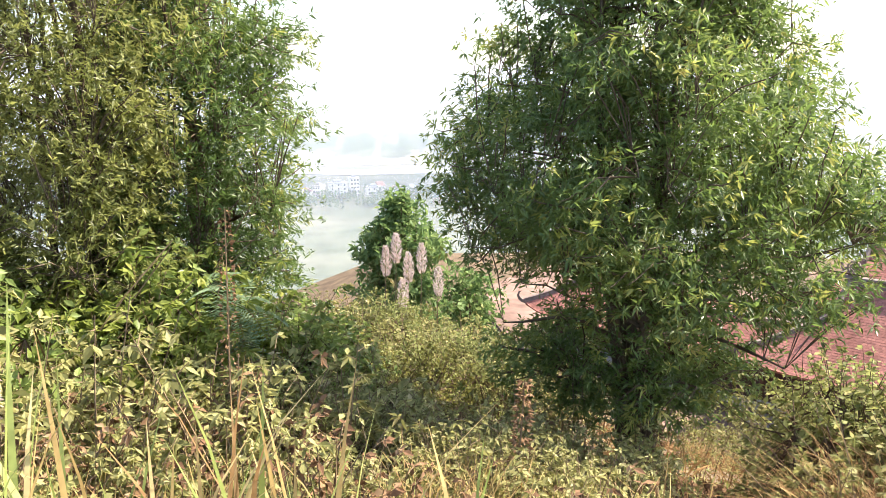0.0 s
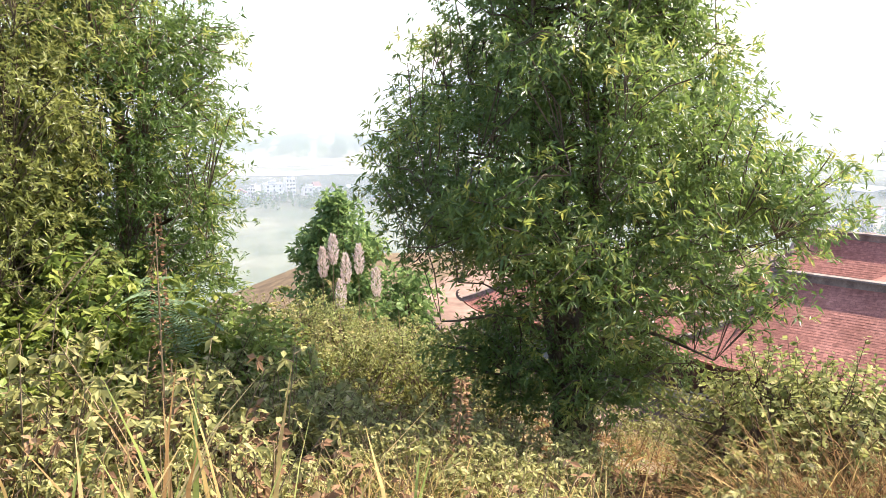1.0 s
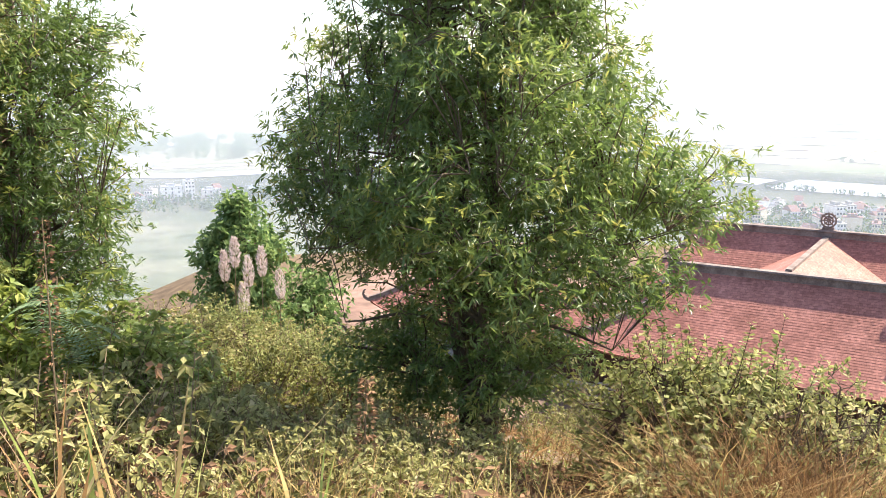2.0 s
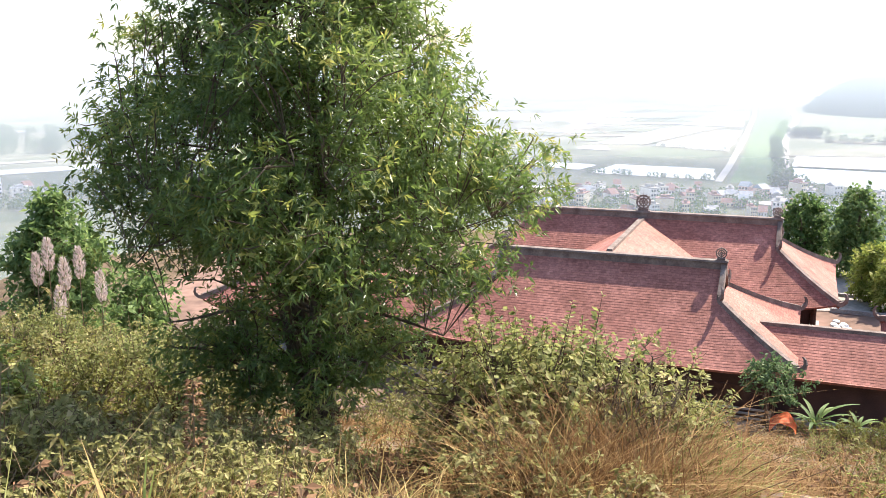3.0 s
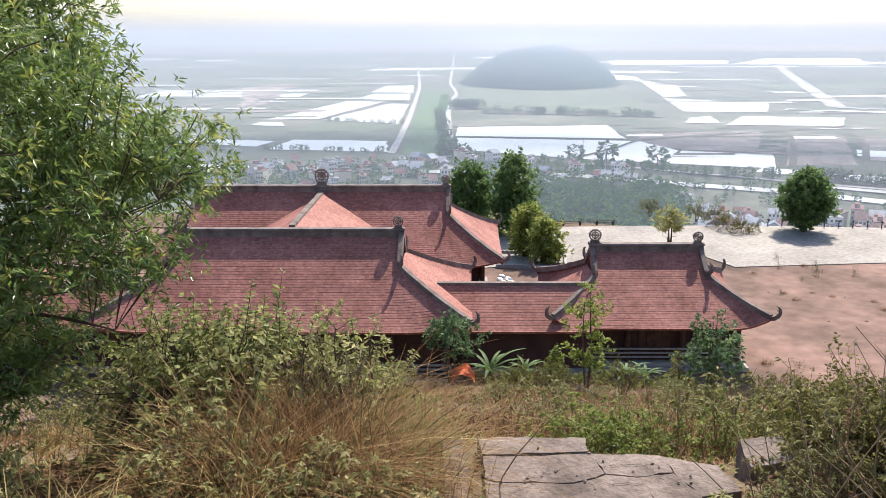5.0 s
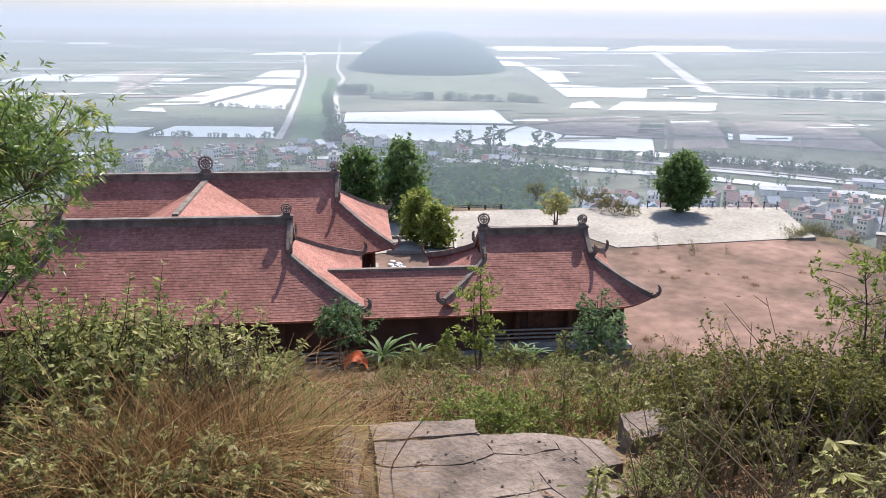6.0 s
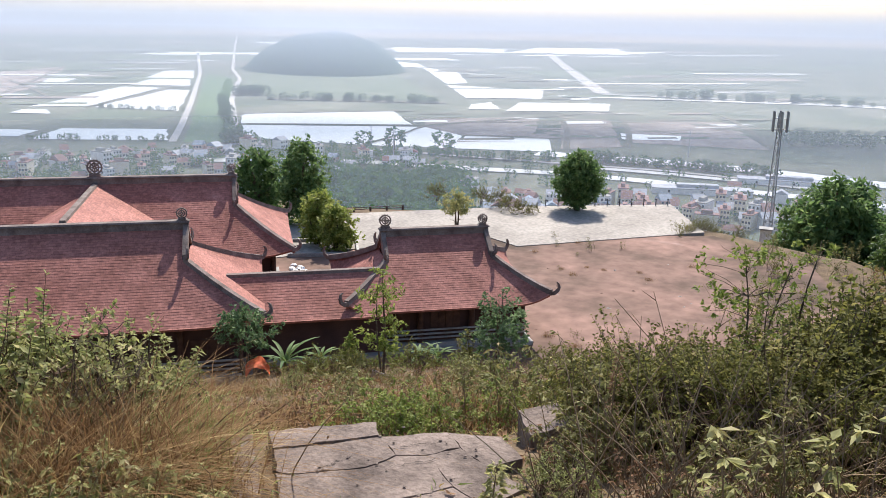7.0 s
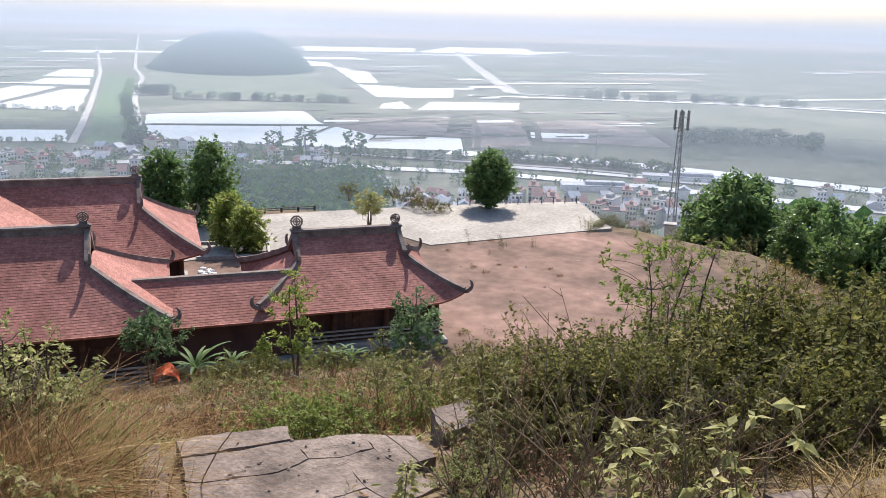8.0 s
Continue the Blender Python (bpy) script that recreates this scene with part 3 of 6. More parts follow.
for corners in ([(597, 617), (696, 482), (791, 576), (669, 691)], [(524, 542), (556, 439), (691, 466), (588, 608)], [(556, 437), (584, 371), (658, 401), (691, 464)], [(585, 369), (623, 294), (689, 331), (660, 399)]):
    quad("pond", corners, M_SKY_WATER, POND, "pond")
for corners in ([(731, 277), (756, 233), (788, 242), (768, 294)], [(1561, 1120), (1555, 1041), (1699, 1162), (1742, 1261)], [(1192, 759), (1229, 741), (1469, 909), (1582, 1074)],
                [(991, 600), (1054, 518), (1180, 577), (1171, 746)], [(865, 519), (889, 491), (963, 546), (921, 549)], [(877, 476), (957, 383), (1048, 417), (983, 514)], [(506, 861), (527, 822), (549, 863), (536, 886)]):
    quad("pond", corners, M_SKY_WATER, POND, "pond", 0.8)
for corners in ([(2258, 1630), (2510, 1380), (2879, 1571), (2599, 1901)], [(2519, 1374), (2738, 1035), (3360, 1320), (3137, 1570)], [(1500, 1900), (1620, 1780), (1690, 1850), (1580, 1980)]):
    quad("pond", corners, M_SKY_WATER, "wide far pond with the white sky's reflection partly painted in", "pond", 0.8, 20)
quad("mudflat", [(651, 435), (698, 350), (853, 421), (748, 504)], M_MUD, "drained fish pond with bare mud", "mudflat", 0.4)
quad("mudflat", [(642, 295), (686, 259), (877, 350), (868, 404)], M_MUD, "drained fish pond with bare pale mud", "mudflat", 0.4)
quad("mudflat", [(716, 266), (749, 155), (934, 238), (876, 333)], M_MUD, "drained fish pond with bare mud", "mudflat", 0.42)
quad("mudflat", [(583, 1021), (688, 1118), (1044, 1555), (860, 1480)], M_MUD, "drained pond with bare mud", "mudflat", 0.4, 14)
quad("field", [(500, 770), (560, 700), (625, 745), (590, 840)], M_FIELD, "green paddy field between ponds", "field", 0.3)
quad("field", [(830, 850), (930, 600), (1330, 960), (1160, 1180)], M_FIELD, "green field at the foot of the far hill", "field", 0.3, 8)
# low dykes of earth between the ponds
M_DYKE = mat("grassy_dyke", (0.12, 0.12, 0.075), (0.21, 0.185, 0.14), 0.03, 0.95, 0.0, 0.3)
for a, b, w in (((597, 612), (700, 473), 5), ((596, 858), (822, 992), 5), ((826, 1016), (872, 1004), 5), ((555, 434), (700, 470), 4), ((660, 400), (690, 330), 5), ((566, 1010), (1012, 1528), 6), ((640, 1000), (760, 1280), 6),
                ((600, 1240), (924, 1636), 6), ((803, 781), (912, 581), 16), ((640, 700), (810, 560), 8), ((700, 470), (960, 380), 8), ((870, 404), (640, 290), 6), ((1054, 515), (1300, 200), 9), ((749, 150), (1000, 260), 6), ((690, 255), (900, 345), 6)):
    ribbon("dyke", [a, ((a[0] + b[0]) / 2 + 3, (a[1] + b[1]) / 2 - 3), b], w, M_DYKE, "low grassy dyke between ponds", "dyke", 1.0)
CANAL = "pale canal with the white sky's reflection partly painted in"
ribbon("canal", [(300, 640), (400, 500), (470, 415), (493, 367), (506, 319), (524, 269), (534, 244), (541, 191), (544, 138), (549, 87), (552, -40)], 15, M_SKY_WATER, CANAL, "canal", 0.9)
ribbon("canal", [(606, 300), (618, 240), (628, 190), (632, 142), (628, 74), (620, -40)], 24, M_SKY_WATER, CANAL, "canal", 0.9)
ribbon("canal", [(565, 250), (575, 200), (580, 150), (582, 90)], 10, M_SKY_WATER, CANAL, "canal", 0.95)
ribbon("canal", [(1110, 520), (1160, 400), (1240, 180), (1260, -100)], 20, M_SKY_WATER, CANAL, "canal", 0.9)
ribbon("river", [(-700, 860), (-260, 985), (-100, 940), (60, 960), (240, 1060)], 42, M_SKY_WATER, "pale river winding past the village", "river", 0.9)
ribbon("road", [(-420, 1120), (-150, 1030), (-20, 1040), (180, 1120)], 14, M_ROAD, "pale embankment road beside the river", "road")
ribbon("road", [(540, 420), (556, 340), (572, 265), (590, 190), (596, 60)], 6, M_ROAD, "pale embankment road beside the canals", "road")

# wet patches left in the drained ponds
WET = random.Random(33)
for i in range(64):
    a, b = WET.uniform(690, 930), WET.uniform(170, 520)
    field("wet_patch", a, a + WET.uniform(3, 15), b, b + WET.uniform(12, 70), WET.choice((M_SKY_WATER, M_DYKE, M_FIELD, M_MUD, M_DYKE)), "streak of water or grass in a drained pond", "wet patch", WET.uniform(-0.4, 0.4), 0.6 + i * 0.004, wob=0.12)
for i in range(34):
    a, b = WET.uniform(1050, 1700), WET.uniform(-620, -235)
    field("wet_patch", a, a + WET.uniform(8, 36), b, b + WET.uniform(30, 120), WET.choice((M_SKY_WATER, M_MUD, M_FIELD, M_DYKE)), "streak of water or grass in a drained pond", "wet patch", WET.uniform(-0.5, 0.5), 0.75 + i * 0.004, wob=0.12)
for i in range(30):
    a, b = WET.uniform(1050, 1750), WET.uniform(330, 760)
    field("wet_patch", a, a + WET.uniform(6, 30), b, b + WET.uniform(20, 110), WET.choice((M_SKY_WATER, M_MUD, M_FIELD, M_DYKE)), "streak of water or grass in a drained pond", "wet patch", WET.uniform(-0.5, 0.5), 0.85 + i * 0.004, wob=0.12)
# the wooded hill on the plain
hv, hq = [], []
cx, cy = fr(1800, 172)
for i in range(21):
    for j in range(48):
        t, a = i / 20, 2 * math.pi * j / 48
        rx, ry = 164 * t, 250 * t
        x, y = rx * math.cos(a), ry * math.sin(a)
        z = 72 * (1 - t ** 2.5) * (1 + 0.12 * math.cos(a + 0.4) * t) + 7 * noise.noise(Vector((x * 0.02, y * 0.02, 0))) * (1 - t) + 5 * noise.noise(Vector((x * 0.09, y * 0.09, 5))) * (1 - t ** 4)
        ux, uy = math.cos(radians(ROADWAY)), -math.sin(radians(ROADWAY))
        hv.append((cx + x * ux + y * math.sin(radians(ROADWAY)), cy + x * uy + y * math.cos(radians(ROADWAY)), PLAIN + z))
for i in range(20):
    for j in range(48):
        hq.append((i * 48 + j, (i + 1) * 48 + j, (i + 1) * 48 + (j + 1) % 48, i * 48 + (j + 1) % 48))
M_HILL = mat("hill_woods", (0.025, 0.06, 0.035), (0.06, 0.105, 0.055), 0.05, 0.95, 1.0, 0.25, 0.05)
tagged(new("hill", raw_mesh("hill", hv, None, M_HILL, hq, None, True)), "low wooded hill standing on the plain", "hill", kind="structure")

# haze painted on one see-through sheet rising away from the hill, denser towards the horizon
M_HAZE_SHEET = bpy.data.materials.new("mist")
M_HAZE_SHEET.use_nodes = True
_t = M_HAZE_SHEET.node_tree
for n in list(_t.nodes):
    _t.nodes.remove(n)
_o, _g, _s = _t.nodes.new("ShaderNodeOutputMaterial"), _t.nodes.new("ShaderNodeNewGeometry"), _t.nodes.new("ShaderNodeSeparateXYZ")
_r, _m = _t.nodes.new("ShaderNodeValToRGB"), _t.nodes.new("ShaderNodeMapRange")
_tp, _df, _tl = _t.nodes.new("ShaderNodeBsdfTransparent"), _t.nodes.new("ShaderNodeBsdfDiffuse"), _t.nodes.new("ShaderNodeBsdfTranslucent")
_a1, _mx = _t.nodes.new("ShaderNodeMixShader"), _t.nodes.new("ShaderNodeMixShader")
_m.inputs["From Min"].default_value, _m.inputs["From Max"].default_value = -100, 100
# painted haze: opacity by height, densest at the horizon, none high above
HAZE_ALPHA = ((0.0, 0.13), (0.2, 0.34), (0.30, 0.48), (0.41, 0.68), (0.465, 0.95), (0.52, 0.9), (0.6, 0.4), (0.7, 0.0))
for i, (p, v) in enumerate(HAZE_ALPHA):
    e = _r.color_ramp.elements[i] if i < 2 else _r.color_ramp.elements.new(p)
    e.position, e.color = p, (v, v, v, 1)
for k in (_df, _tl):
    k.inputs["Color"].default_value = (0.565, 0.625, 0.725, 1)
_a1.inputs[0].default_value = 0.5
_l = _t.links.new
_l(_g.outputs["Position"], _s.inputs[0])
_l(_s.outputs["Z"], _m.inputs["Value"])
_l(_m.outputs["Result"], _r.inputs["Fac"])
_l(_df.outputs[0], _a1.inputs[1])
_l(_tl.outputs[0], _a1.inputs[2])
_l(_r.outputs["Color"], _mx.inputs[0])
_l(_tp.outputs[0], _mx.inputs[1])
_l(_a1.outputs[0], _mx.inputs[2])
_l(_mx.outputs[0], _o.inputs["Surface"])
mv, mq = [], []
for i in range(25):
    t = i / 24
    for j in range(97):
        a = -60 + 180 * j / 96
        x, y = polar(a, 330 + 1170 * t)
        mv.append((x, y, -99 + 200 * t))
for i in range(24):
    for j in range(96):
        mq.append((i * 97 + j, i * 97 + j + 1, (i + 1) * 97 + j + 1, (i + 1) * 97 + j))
tagged(new("backdrop", raw_mesh("mist", mv, None, M_HAZE_SHEET, mq, None, True)), "pale see-through sheet with painted haze over the distant plain", "mist", kind="structure")

# ---- trees ----


def crown_tree(name, m, rng, env, stems, n_clumps, per, leaf, width, material, label, trunk_r=0.12, spread=0.28, droop=0.5, group="", category="tree", shell=0.55, sides=5, bark=None, young=None, gap=-0.29, waist=None):
    """A tapered trunk with limbs and sprays of leaves. env: rows (height, left, right) of the outline; stems: forks at the foot."""
    t = thing(name, m, label, category, group)
    hs = [e[0] for e in env]
    top, low = hs[-1], hs[0]

    def lr(z):
        return np.interp(z, hs, [e[1] for e in env]), np.interp(z, hs, [e[2] for e in env])
    stem_paths = []
    for i in range(stems):
        a = 2 * math.pi * i / stems + rng.uniform(-0.3, 0.3)
        zt = top * rng.uniform(0.72, 0.95) if i else top * 0.97
        l, r = lr(zt)
        rad = (r - l) / 2 * rng.uniform(0.15, 0.6)
        cxm = (l + r) / 2
        pts = []
        for k in range(9):
            s = k / 8
            wob = 0.06 * math.sin(5 * s + i * 2)
            pts.append((np.array([cxm * s + rad * math.cos(a) * s ** 0.8 + 0.05 * math.cos(a) + wob, rad * math.sin(a) * s ** 0.8 + 0.05 * math.sin(a) + wob * 0.5, zt * s - 0.15]), trunk_r * (1 - 0.88 * s) * (1.0 if i == 0 else 0.72) + 0.004))
        stem_paths.append(pts)
    paths = list(stem_paths)
    nodes = [q for sp in stem_paths for q in sp[2:]]
    for sp in stem_paths:
        for k in range(max(3, n_clumps // (22 * stems))):
            b, br = sp[rng.randrange(2, 8)]
            a, el = rng.uniform(0, 2 * math.pi), rng.uniform(0.5, 1.0)
            l, r = lr(min(top * 0.9, b[2] + 0.12 * top))
            L = (r - l) / 2 * rng.uniform(0.45, 0.82)
            limb = []
            for q in range(7):
                s = q / 6
                limb.append((b + np.array([math.cos(a) * L * s, math.sin(a) * L * s, L * (math.tan(el * 0.8) * s - 0.35 * s * s)]) + (np.array([rng.uniform(-1, 1), rng.uniform(-1, 1), rng.uniform(-1, 1)]) * 0.04 * L if q else 0), br * 0.3 * (1 - 0.85 * s) + 0.003))
            paths.append(limb)
            nodes += limb[1:]
    NP = np.array([q[0] for q in nodes])
    LP, LD, LL, LM = [], [], [], []
    for c in range(n_clumps):
        for _ in range(30):
            z = rng.uniform(low, top)
            l, r = lr(z)
            if rng.random() < ((r - l) / 2) / max(e[2] - e[1] for e in env) * 2.0:
                break
        R, cm = (r - l) / 2, (r + l) / 2
        a = rng.uniform(0, 2 * math.pi)
        q = 1 - (1 - math.sqrt(rng.random())) * shell * 1.6
        q = max(0.12, q) * (0.86 + 0.3 * noise.noise(Vector((math.cos(a) * 2.3, math.sin(a) * 2.3, z * 1.6 + n_clumps))))
        cpos = np.array([cm + R * q * math.cos(a), R * q * math.sin(a), z + rng.uniform(-0.1, 0.1)])
        if R > 0.7 and noise.noise(Vector(cpos * (2.6 / max(1.0, top / 4))) + Vector((n_clumps, 0, 0))) < gap:
            continue
        if waist and waist[0] < z < waist[1] and rng.random() < 0.75:
            continue
        dv = NP - (cpos - np.array([0, 0, 0.05 * top]))
        near = int(np.argmin((dv ** 2).sum(1)))
        b, br = nodes[near]
        mid = b * 0.45 + cpos * 0.55 + np.array([rng.uniform(-.04, .04), rng.uniform(-.04, .04), 0.012 * top])
        tip = cpos + unit(cpos - b) * spread * 0.35
        paths.append([(b, min(br * 0.4, 0.0014 * top + 0.002)), (mid, 0.0008 * top + 0.0015), (cpos, 0.0007 * top + 0.001), (tip, 0.001)])
        out = unit(cpos - np.array([cm * z / top, 0, z - 0.5]))
        for _ in range(max(1, per // 8)):
            p = cpos + np.array([rng.gauss(0, 1), rng.gauss(0, 1), rng.gauss(0, 0.7)]) * spread * 0.52
            ax = unit(out * 0.8 + np.array([rng.uniform(-1, 1), rng.uniform(-1, 1), rng.uniform(-0.5, 1.0)]) * 0.9)
            fresh = young is not None and q > 0.7 and rng.random() < 0.16
            for _ in range(8):
                r = np.array([rng.uniform(-1, 1), rng.uniform(-1, 1), rng.uniform(-1, 1)])
                LP.append(p - ax * leaf * rng.uniform(0, 1.1))
                LD.append(ax * rng.uniform(0.1, 0.9) + unit(np.cross(ax, r)) * 0.8 + np.array([0, 0, -droop * rng.uniform(0.2, 1.2)]))
                LL.append(leaf * rng.uniform(0.65, 1.25))
                LM.append(int(fresh))
    LL = np.array(LL)
    rs = np.random.RandomState(rng.randrange(10 ** 6))
    Nn = rs.normal(size=(len(LP), 3)) + np.array([0, 0, 0.8])
    V, T = leaf_arrays(LP, LD, Nn, LL, LL * width * rs.uniform(0.8, 1.2, len(LP)), 0.12, False)
    TV, TQ = tubes(paths, sides)
    mesh_part("trunk", raw_mesh("trunk", TV, None, bark or M_BARK, TQ, None, True), t)
    mesh_part("crown", raw_mesh("crown", V, T, [material, young or material], None, LM * 2), t)
    return t


def at(az, h, dz=0.0, face=True):
    x, y, z = on_ground(az, h, dz)
    return pose(x, y, z, 0, 0, -az if face else random.uniform(0, 360))


RNG = random.Random(7)
BIG = [(0.8, -0.5, 0.4), (0.92, -1.1, 0.9), (1.05, -1.3, 1.1), (1.4, -1.25, 1.15), (1.65, -1.0, 1.5), (1.85, -1.35, 2.0), (2.1, -1.8, 2.3), (2.4, -2.0, 2.35), (2.75, -2.1, 2.05), (3.1, -1.95, 1.75), (3.5, -1.55, 1.55), (4.0, -1.25, 1.3), (4.8, -0.75, 0.8), (5.5, -0.1, 0.15)]
crown_tree("acacia_tree", at(13.4, 7.35), RNG, BIG, 6, 1900, 120, 0.074, 0.22, M_ACACIA, "leafy acacia tree with several dark stems on the slope", 0.095, 0.25, 0.3, young=M_TIP, gap=-0.17, waist=(1.3, 1.75))
LEFT = [(0.6, -0.9, 0.7), (1.4, -1.25, 0.95), (2.4, -1.4, 1.0), (3.0, -1.4, 1.1), (3.4, -1.4, 1.05), (4.0, -1.15, 0.9), (5.2, -0.7, 0.5), (6.0, -0.1, 0.1)]
crown_tree("acacia_tree", at(-14.5, 8.4), RNG, LEFT, 4, 1150, 108, 0.073, 0.22, M_ACACIA, "tall acacia tree with drooping green leaves", 0.075, 0.25, 0.3, young=M_TIP, gap=-0.27)
crown_tree("acacia_tree", at(-22.0, 7.6), RNG, LEFT, 4, 1050, 104, 0.064, 0.23, M_ACACIA_Y, "yellowing acacia tree with thin olive leaves", 0.06, 0.26, 0.3, gap=-0.27)
crown_tree("acacia_tree", at(-31.0, 8.4), RNG, LEFT, 4, 620, 72, 0.085, 0.23, M_ACACIA_Y, "yellowing acacia tree with thin olive leaves", 0.08, 0.28, 0.2, gap=-0.2)
ROUND = [(0.0, -0.5, 0.5), (1.2, -2.2, 2.2), (2.4, -2.75, 2.75), (3.8, -2.5, 2.5), (5.0, -1.7, 1.7), (5.9, -0.3, 0.3)]
RB = [(e[0] * 0.82 + 0.5, e[1], e[2]) for e in ROUND]
crown_tree("ficus_tree", pose(72.1, 31.3, YARD + 0.16), RNG, RB, 5, 520, 40, 0.3, 0.45, M_DEEP, "dense round dark green tree on the plaza", 0.3, 0.5, 0.1)

# ---- weeds and grass ----


def weed_mesh(rng, h, stems, leaf, width, per, lean=0.35, splay=0.25, top_only=0.15):
    paths, LP, LD, LL = [], [], [], []
    for i in range(stems):
        a = rng.uniform(0, 2 * math.pi)
        b = np.array([rng.gauss(0, splay * 0.4), rng.gauss(0, splay * 0.4), -0.08])
        hh = h * rng.uniform(0.55, 1.1)
        ln = lean * rng.uniform(0.3, 1.2)
        pts = []
        for k in range(5):
            s = k / 4
            pts.append((b + np.array([math.cos(a) * ln * hh * s ** 1.5, math.sin(a) * ln * hh * s ** 1.5, hh * s]), 0.007 * (1 - 0.7 * s)))
        paths.append(pts)
        for _ in range(max(1, per // 7)):
            s = 1.0 - (1.0 - top_only) * rng.random() ** 1.4
            k = min(int(s * 4), 3)
            p = pts[k][0] + (pts[k + 1][0] - pts[k][0]) * (s * 4 - k)
            th = rng.uniform(0, 2 * math.pi)
            off = rng.uniform(0.03, 0.24) * hh * (1.15 - s * 0.6)
            e = p + np.array([math.cos(th) * off, math.sin(th) * off, off * rng.uniform(0.1, 0.9)])
            if stems < 14:
                paths.append([(p, 0.003), (e, 0.0012)])
            for _ in range(min(per, 7)):
                ph = rng.uniform(0, 2 * math.pi)
                q = e + (p - e) * rng.uniform(0, 0.5)
                LP.append(q)
                LD.append((math.cos(ph) + 0.5 * math.cos(th), math.sin(ph) + 0.5 * math.sin(th), rng.uniform(-1.0, 0.5)))
                LL.append(leaf * rng.uniform(0.5, 1.35))
    LL = np.array(LL)
    rs = np.random.RandomState(rng.randrange(10 ** 6))
    V, T = leaf_arrays(LP, LD, rs.normal(size=(len(LP), 3)) * 0.6 + np.array([0, 0, 1.0]), LL, LL * width, 0.15, leaf >= 0.07)
    return tubes(paths, 3), (V, T)


def blade_mesh(rng, n, h, w, spread, arch=0.6, material=None, name="blades"):
    V, Q = [], []
    for i in range(n):
        a = rng.uniform(0, 2 * math.pi)
        bx, by = rng.gauss(0, spread), rng.gauss(0, spread)
        hh = h * rng.uniform(0.55, 1.15)
        ar = arch * rng.uniform(0.2, 1.3)
        d = np.array([math.cos(a), math.sin(a), 0])
        sd = np.array([-math.sin(a + rng.uniform(-.6, .6)), math.cos(a), 0])
        ww = w * rng.uniform(0.6, 1.3)
        o = len(V)
        for k in range(5):
            s = k / 4
            c = np.array([bx, by, -0.05]) + d * hh * ar * s ** 1.8 + np.array([0, 0, hh * (s - 0.45 * ar * s ** 2.6)])
            wd = ww * (1 - s ** 1.7) + 0.0006
            V += [c - sd * wd / 2, c + sd * wd / 2]
        for k in range(4):
            Q.append((o + 2 * k, o + 2 * k + 1, o + 2 * k + 3, o + 2 * k + 2))
    return raw_mesh(name, V, None, material, Q)


def weed_kind(name, seed, count, h, stems, leaf, width, per, material, label, category="weed", **kw):
    made = []
    for i in range(count):
        (tv, tq), (V, T) = weed_mesh(random.Random(seed + i), h, stems, leaf, width, per, **kw)
        made.append((raw_mesh("stalk", tv, None, M_TWIG, tq), raw_mesh("foliage", V, T, material)))

    def place(m):
        s, l = made[RNG.randrange(count)]
        t = thing(name, m, label, category, name + "s on the slope")
        tagged(mesh_part("stalk", s, t), kind="stuff")
        mesh_part("foliage", l, t)
        return t
    return place


def shrub_mesh(rng, w, h, shoots, per, leaf, width, gap, bare):
    """A dome of leafy shoots on forked stems: outline uneven, hollow between the shoots."""
    paths, LP, LD, LL = [], [], [], []
    seed = rng.uniform(0, 99)
    forks = []
    for i in range(9):
        a, r = rng.uniform(0, 6.28), w * rng.uniform(0.08, 0.3)
        tip = np.array([r * math.cos(a), r * math.sin(a), h * rng.uniform(0.4, 0.62)])
        forks.append(tip)
        paths.append([(np.array([0.15 * r * math.cos(a), 0.15 * r * math.sin(a), -0.1]), 0.012), (tip * 0.55 + np.array([0, 0, 0.05]), 0.009), (tip, 0.006)])
    FK = np.array(forks)
    for i in range(shoots):
        a, u = rng.uniform(0, 6.28), rng.random() ** 0.7
        el = math.asin(u) if rng.random() < 0.85 else -0.2
        n = noise.noise(Vector((math.cos(a) * 1.7, math.sin(a) * 1.7, u * 2.2 + seed)))
        if n < gap:
            continue
        k = (0.82 + 0.34 * n) * rng.uniform(0.72, 1.1)
        c = np.array([w / 2 * k * math.cos(el) * math.cos(a), w / 2 * k * math.cos(el) * math.sin(a), h * (0.18 + 0.8 * k * max(0.0, math.sin(el)))])
        f = FK[int(np.argmin(((FK - c) ** 2).sum(1)))]
        d = unit(c - f * 0.8 + np.array([rng.uniform(-.2, .2), rng.uniform(-.2, .2), rng.uniform(0.0, 0.45)]) * 0.6)
        L = h * rng.uniform(0.14, 0.34)
        paths.append([(f, 0.005), (c - d * L * 0.5, 0.003), (c + d * L * 0.5, 0.0012)])
        if rng.random() < bare:
            continue
        for j in range(per):
            s = rng.uniform(-0.5, 0.55)
            r = np.array([rng.uniform(-1, 1), rng.uniform(-1, 1), rng.uniform(-1, 1)])
            LP.append(c + d * L * s)
            LD.append(d * 0.5 + unit(np.cross(d, r)) + np.array([0, 0, rng.uniform(-0.5, 0.2)]))
            LL.append(leaf * rng.uniform(0.55, 1.3) * (1.1 - 0.5 * max(0, s)))
    LL = np.array(LL)
    rs = np.random.RandomState(rng.randrange(10 ** 6))
    V, T = leaf_arrays(LP, LD, rs.normal(size=(len(LP), 3)) * 0.7 + np.array([0, 0, 0.9]), LL, LL * width, 0.12, False)
    return tubes(paths, 3), (V, T)


